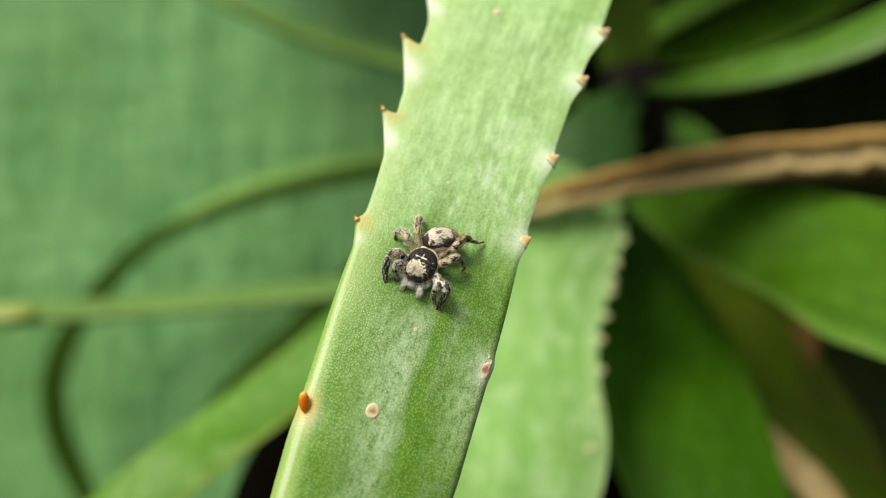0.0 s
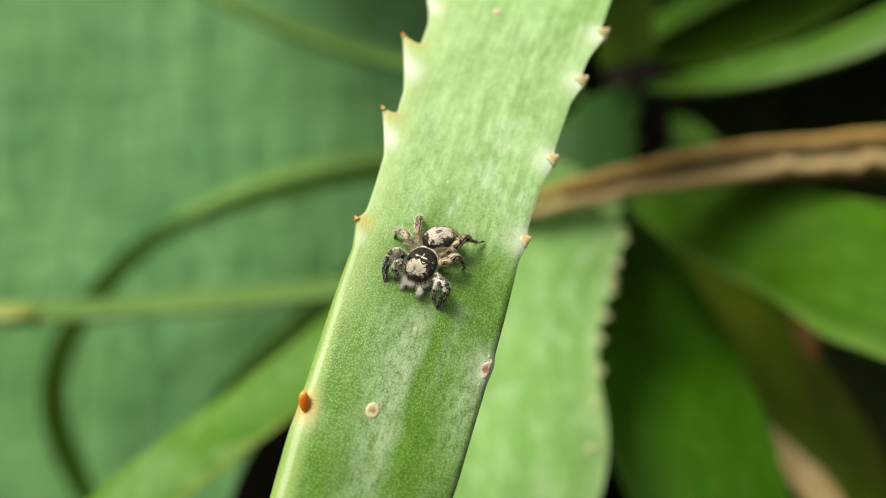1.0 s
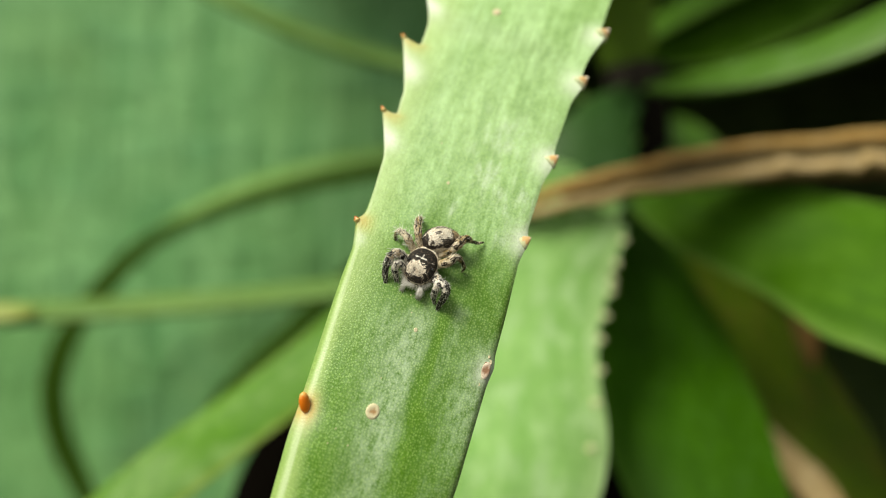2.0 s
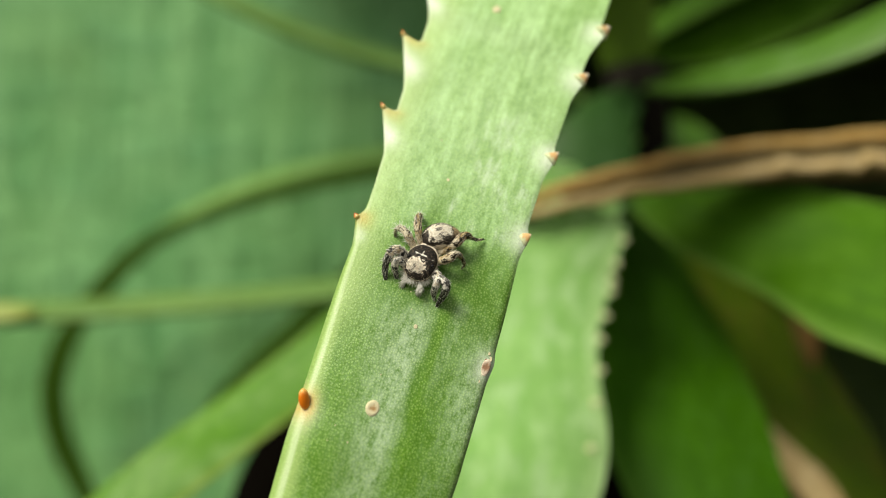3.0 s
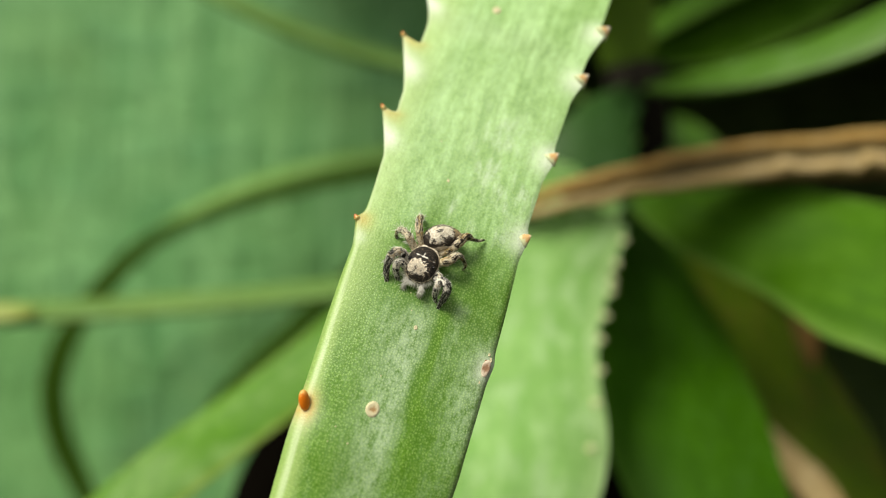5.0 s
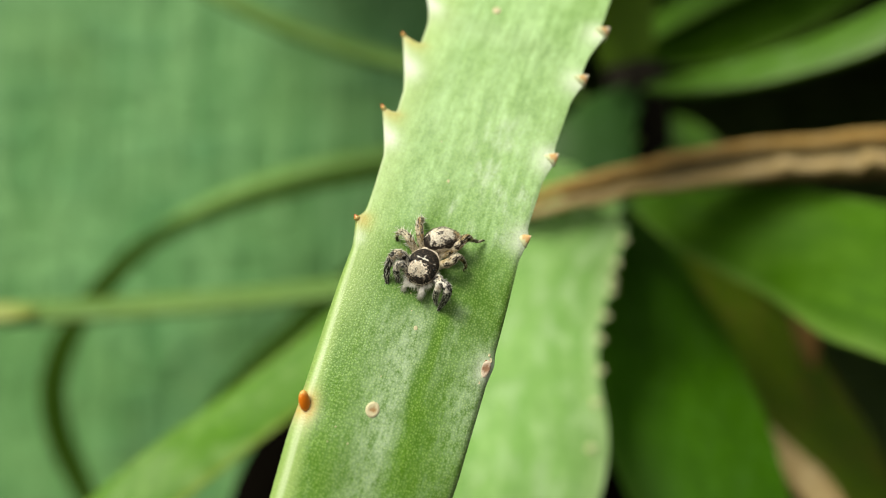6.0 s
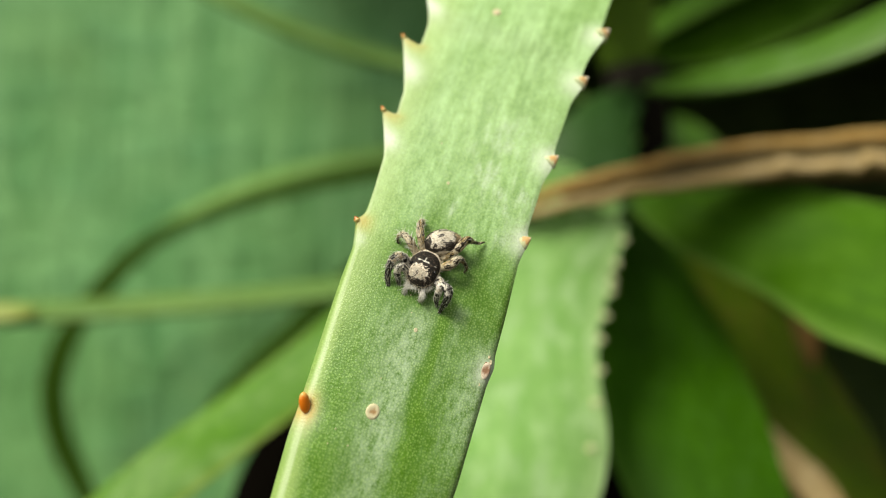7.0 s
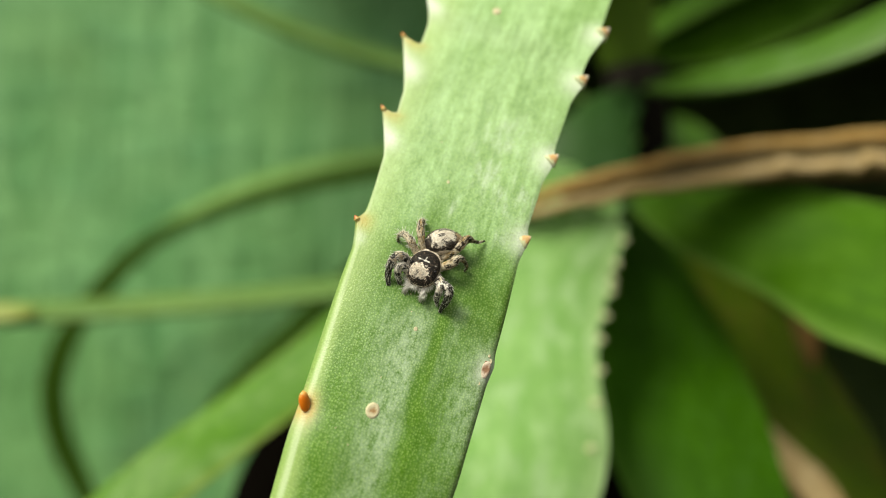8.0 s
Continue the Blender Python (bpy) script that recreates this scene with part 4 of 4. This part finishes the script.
def abdomen_shape(w):
    """An oval, drawn out to the spinnerets behind."""
    x = w.x * (1.0 - 0.30 * max(0.0, -w.y - 0.25))
    return Vector((x, w.y * (1.0 if w.y > 0 else 1.0 + 0.12 * abs(w.y) ** 3), w.z * (1.0 if w.z > 0 else 0.75)))


rng = random.Random(4)
spider = tagged(new("jumping_spider"), "small black and cream hairy jumping spider on an aloe leaf", "spider")
SPIDER_PLACE = (-1.6, 72.6, 298.7)

HEAD_PLACE, HEAD_TURN = (-0.38, -0.72, 1.35), 155.0
carapace = part("carapace", body_blob(1.52, 1.86, 0.93, carapace_shape), carapace_material(), spider, "black carapace with a cream patch and pale rim")
carapace.matrix_basis = pose(*[a * MM for a in HEAD_PLACE], 0, 0, HEAD_TURN) @ pose(0, 0, 0, -6, 0, 0)
for ex, ey, ez, er in ((0.36, 1.52, 0.02, 0.36), (-0.36, 1.52, 0.02, 0.36), (0.92, 1.32, 0.16, 0.20), (-0.92, 1.32, 0.16, 0.20),
                       (1.16, 0.60, 0.66, 0.07), (-1.16, 0.60, 0.66, 0.07), (1.18, 0.05, 0.72, 0.17), (-1.18, 0.05, 0.72, 0.17)):
    bm = bmesh.new()
    bmesh.ops.create_uvsphere(bm, u_segments=16, v_segments=10, radius=er * MM)
    eye = part("eye", bm, EYE_GLOSS, carapace)
    eye.location = (ex * MM, ey * MM, ez * MM)
rim = [(p, (nrm + Vector((0, 0.2, -0.3))).normalized()) for p, nrm in
       roots_on(carapace, rng, 420, lambda p, nrm: -0.0006 < p.z < 0.0001)]
part("hairs", hair_mesh(rim, rng, 0.30, 0.030), HAIR_CREAM, carapace, "cream fringe of hairs")
face = roots_on(carapace, rng, 620, lambda p, nrm: p.y > 0.0011 and p.z < 0.0002)
part("hairs", hair_mesh(face, rng, 0.62, 0.024, 0.3), HAIR_WHITE, carapace, "long white face hairs")
crest = roots_on(carapace, rng, 260, lambda p, nrm: p.z > 0.0005 and p.y < -0.0008)
part("hairs", hair_mesh([(p, (nrm + Vector((0, 0.9, 0))).normalized()) for p, nrm in crest], rng, 0.20, 0.010), HAIR_DARK, carapace)
mane = roots_on(carapace, rng, 800, lambda p, nrm: p.z > 0.0003 and ((p.x - 0.0003) / 0.00084) ** 2 + ((p.y - 0.00064) / 0.00052) ** 2 < 1)
part("hairs", hair_mesh([(p, (nrm * 0.5 + Vector((0, 1, 0))).normalized()) for p, nrm in mane], rng, 0.22, 0.016), HAIR_CREAM, carapace)
fringe = roots_on(carapace, rng, 260, lambda p, nrm: p.y > 0.0009 and 0.0001 < p.z < 0.0006)
part("hairs", hair_mesh([(p, (nrm + Vector((0, 0.4, 0.2))).normalized()) for p, nrm in fringe], rng, 0.26, 0.016), HAIR_COAT, carapace)

ABDOMEN_PLACE, ABDOMEN_TURN = (1.29, 1.82, 1.45), 98.0
abdomen = part("abdomen", body_blob(1.27, 1.75, 1.15, abdomen_shape), abdomen_material(), spider, "cream mottled abdomen edged with black")
abdomen.matrix_basis = pose(*[a * MM for a in ABDOMEN_PLACE], 0, 0, ABDOMEN_TURN)
def on_back(p):
    return p.z > 0 and ((p.x - 0.00024) / 0.00086) ** 2 + ((p.y + 0.00014) / 0.00115) ** 2 < 1


coat = roots_on(abdomen, rng, 480, lambda p, nrm: on_back(p)) + roots_on(abdomen, rng, 420, lambda p, nrm: p.z > -0.0003 and not on_back(p))
part("hairs", hair_mesh([(p, (nrm * 0.4 + Vector((0, -1, 0.1))).normalized()) for p, nrm in coat[:260]], rng, 0.26, 0.012), HAIR_CREAM, abdomen)
part("hairs", hair_mesh([(p, (nrm * 0.4 + Vector((0, -1, 0.1))).normalized()) for p, nrm in coat[480:]], rng, 0.26, 0.010), HAIR_COAT, abdomen)

waist = part("waist", tube([(0.91, 0.99, 1.2), (0.48, 0.55, 1.15), (0.11, 0, 1.1)], [0.45, 0.40, 0.7]), BELLY, spider)
belly = part("sternum", body_blob(1.15, 1.35, 0.55, lambda w: w), BELLY, spider)
belly.matrix_basis = pose(HEAD_PLACE[0] * MM, HEAD_PLACE[1] * MM, 0.95 * MM, 0, 0, HEAD_TURN)

LEGS = []


def leg(points, radii, mat, hairs, count=150, name="leg", tuft=0):
    """A leg whose origin is its hip; points run from hip to foot."""
    hip = Vector(points[0])
    local = [tuple(Vector(p) - hip) for p in points]
    ob = part(name, tube(local, radii), mat, spider)
    ob.location = hip * MM
    def lie(p, nrm, lift):
        k = min(range(len(local) - 1), key=lambda q: (Vector(local[q]) * MM + Vector(local[q + 1]) * MM - 2 * p).length)
        return (nrm * lift + (Vector(local[k + 1]) - Vector(local[k])).normalized()).normalized()

    short = 0.30 if name == "leg" else 0.58
    flat = [(p, lie(p, nrm, 0.16 if name == "leg" else 0.3)) for p, nrm in roots_on(ob, rng, int(count * 0.9))]
    part("hairs", hair_mesh(flat, rng, short, 0.015, 0.0, 0.16 if name == "leg" else 0.3), hairs, ob)
    bristles = [(p, lie(p, nrm, 0.9)) for p, nrm in roots_on(ob, rng, int(count * 0.15))]
    part("hairs", hair_mesh(bristles, rng, short * 1.3, 0.009, 0.1, 0.3), HAIR_WHITE, ob)
    if tuft:
        outer = roots_on(ob, rng, tuft, lambda p, nrm: p.length > 0.45 * Vector(local[-1]).length * MM and p.z > -0.0004)
        part("hairs", hair_mesh([(p, lie(p, nrm, 1.1)) for p, nrm in outer], rng, 0.62, 0.013, 0.1, 0.45), HAIR_WHITE, ob, "wispy white tuft")
    if name == "leg":
        LEGS.append((ob, hip, Vector(points[-1])))
    return ob


leg([(-1.67, -1.34, 1), (-2.26, -0.71, 1.8), (-2.74, -0.88, 2.1), (-2.8, -1.52, 1.2), (-2.63, -2.02, 0.05)], [0.34, 0.42, 0.39, 0.29, 0.12], LEG_DARK, HAIR_GREY, 380, tuft=40)
leg([(-1.56, -0.42, 1), (-2.37, 0.17, 2.2), (-3.12, -0.17, 2.5), (-3.66, -0.93, 1.6), (-3.76, -1.72, 0.8), (-3.66, -2.42, 0.05)], [0.34, 0.45, 0.43, 0.33, 0.24, 0.13], LEG_DARK, HAIR_GREY, 480, tuft=60)
leg([(-0.91, 0.61, 1), (-1.45, 1.31, 1.9), (-1.88, 2, 2.2), (-2.53, 2.58, 1.7), (-2.9, 2.45, 0.8), (-2.8, 1.93, 0.05)], [0.31, 0.39, 0.34, 0.24, 0.16, 0.08], LEG_BROWN, HAIR_TAN, 420, tuft=110)
leg([(-0.38, 0.95, 1), (-0.65, 1.88, 1.9), (-0.75, 3.13, 2.1), (-0.60, 3.98, 1.3), (-0.50, 4.36, 0.05)], [0.31, 0.37, 0.37, 0.30, 0.11], LEG_BROWN, HAIR_TAN, 420, tuft=40)
leg([(1.13, 0.38, 1), (2.42, 0.83, 1.5), (3.6, 1.75, 1.8), (4.35, 1.81, 1), (4.89, 1.86, 0.4), (5.48, 2.1, 0.05)], [0.31, 0.45, 0.42, 0.19, 0.14, 0.07], LEG_BROWN, HAIR_TAN, 420)
leg([(1.02, -0.54, 1), (2.04, -0.54, 1.8), (2.85, -0.1, 2), (3.39, -0.36, 1.3), (3.6, -0.68, 0.6), (3.39, -0.88, 0.05)], [0.33, 0.46, 0.33, 0.20, 0.14, 0.07], LEG_BROWN, HAIR_TAN, 380)
leg([(0.81, -1.45, 1), (1.18, -2.26, 1.8), (1.02, -2.96, 2), (0.75, -3.59, 0.9), (0.81, -3.97, 0.05)], [0.31, 0.38, 0.34, 0.26, 0.11], LEG_DARK, HAIR_WHITE, 380)
leg([(0.59, -1.91, 1), (1.34, -2.5, 2), (1.88, -3.22, 2.4), (1.67, -3.83, 1.4), (1.29, -4.22, 0.6), (1.02, -4.54, 0.05)], [0.32, 0.40, 0.41, 0.34, 0.24, 0.13], LEG_BLACK, HAIR_GREY, 460)
leg([(-1.25, -2.0, 0.9), (-1.90, -2.35, 1.0), (-2.32, -2.80, 0.3)], [0.17, 0.18, 0.09], PALP_PALE, HAIR_WHITE, 330, "palp")
leg([(-0.48, -2.67, 0.9), (-0.54, -3.20, 1.1), (-0.75, -3.50, 0.3)], [0.17, 0.18, 0.09], PALP_PALE, HAIR_WHITE, 330, "palp")


# ---------------------------------------------------------------- what moves
SPIDER_TILT = 70.0
PIVOT = Vector(PERCH[0][:3]) * MM
# flutter of the leaf every tenth of a second in three stretches, in hundredths of a degree
FLUTTER = {0.0: [0, 0, 0, 0, 0, 0, -2, -1, -2, 3, -3, 2, -2, 0, 0, 3, 0, 3],
           2.8: [-9, 0, -16, -6, -13, -3, -3, -8, 9, -34, 6, -16, 6, -21, -6, -37, 12, -25, 18, -28],
           5.8: [-6, -13, -8, -12, -3, -5, 11, -5, 15, -9, 9, -3, 3, 1, 2, 1, 2, 3, 1, 2, 4, 2, -3]}
# seconds, shift of the spider along its own x and y in millimetres
SHIFT = [(0.0, 0.0, 0.0), (4.1, 0.0, 0.0), (4.5, 0.10, 0.0), (4.7, 0.10, 0.0), (5.8, 0.14, -0.22), (6.2, 0.16, -0.26), (6.5, 0.19, -0.27),
         (7.0, 0.23, -0.28), (7.5, 0.24, -0.28), (8.0, 0.27, -0.33)]


def shift_at(t):
    return [float(np.interp(t, [r[0] for r in SHIFT], [r[k] for r in SHIFT])) for k in (1, 2)]


SWAY = [(start + 0.1 * i, 0.01 * a, *shift_at(start + 0.1 * i)) for start, values in FLUTTER.items() for i, a in enumerate(values)]
SWAY = sorted(SWAY + [(2.2, 0.0, 0.0, 0.0), (5.0, -0.10, *shift_at(5.0)), (5.4, -0.06, *shift_at(5.4))])
HOLDING = (4, 5)


def motions():
    leaf_rows, spider_rows = [], []
    rest = Matrix.Translation(PIVOT - plant.location)
    for t, sway, dx, dy in SWAY:
        turn = Matrix.Rotation(radians(sway), 4, "X")
        leaf_rows.append((t, rest @ turn))
        stand = pose(*[a * MM for a in SPIDER_PLACE], SPIDER_TILT, 0, 0) @ Matrix.Translation((dx * MM, dy * MM, 0))
        about = Matrix.Translation(PIVOT) @ turn @ Matrix.Translation(-PIVOT)
        spider_rows.append((t, about @ stand))
    walk(perch, leaf_rows)
    walk(spider, spider_rows)
    # two hind feet keep their hold while the body shifts
    for ob, hip, foot in [LEGS[i] for i in HOLDING]:
        rows = []
        reach = foot - hip
        for t, sway, dx, dy in SWAY:
            turn = reach.rotation_difference(reach - Vector((dx, dy, 0)))
            rows.append((t, Matrix.Translation(hip * MM) @ turn.to_matrix().to_4x4()))
        walk(ob, rows)


motions()
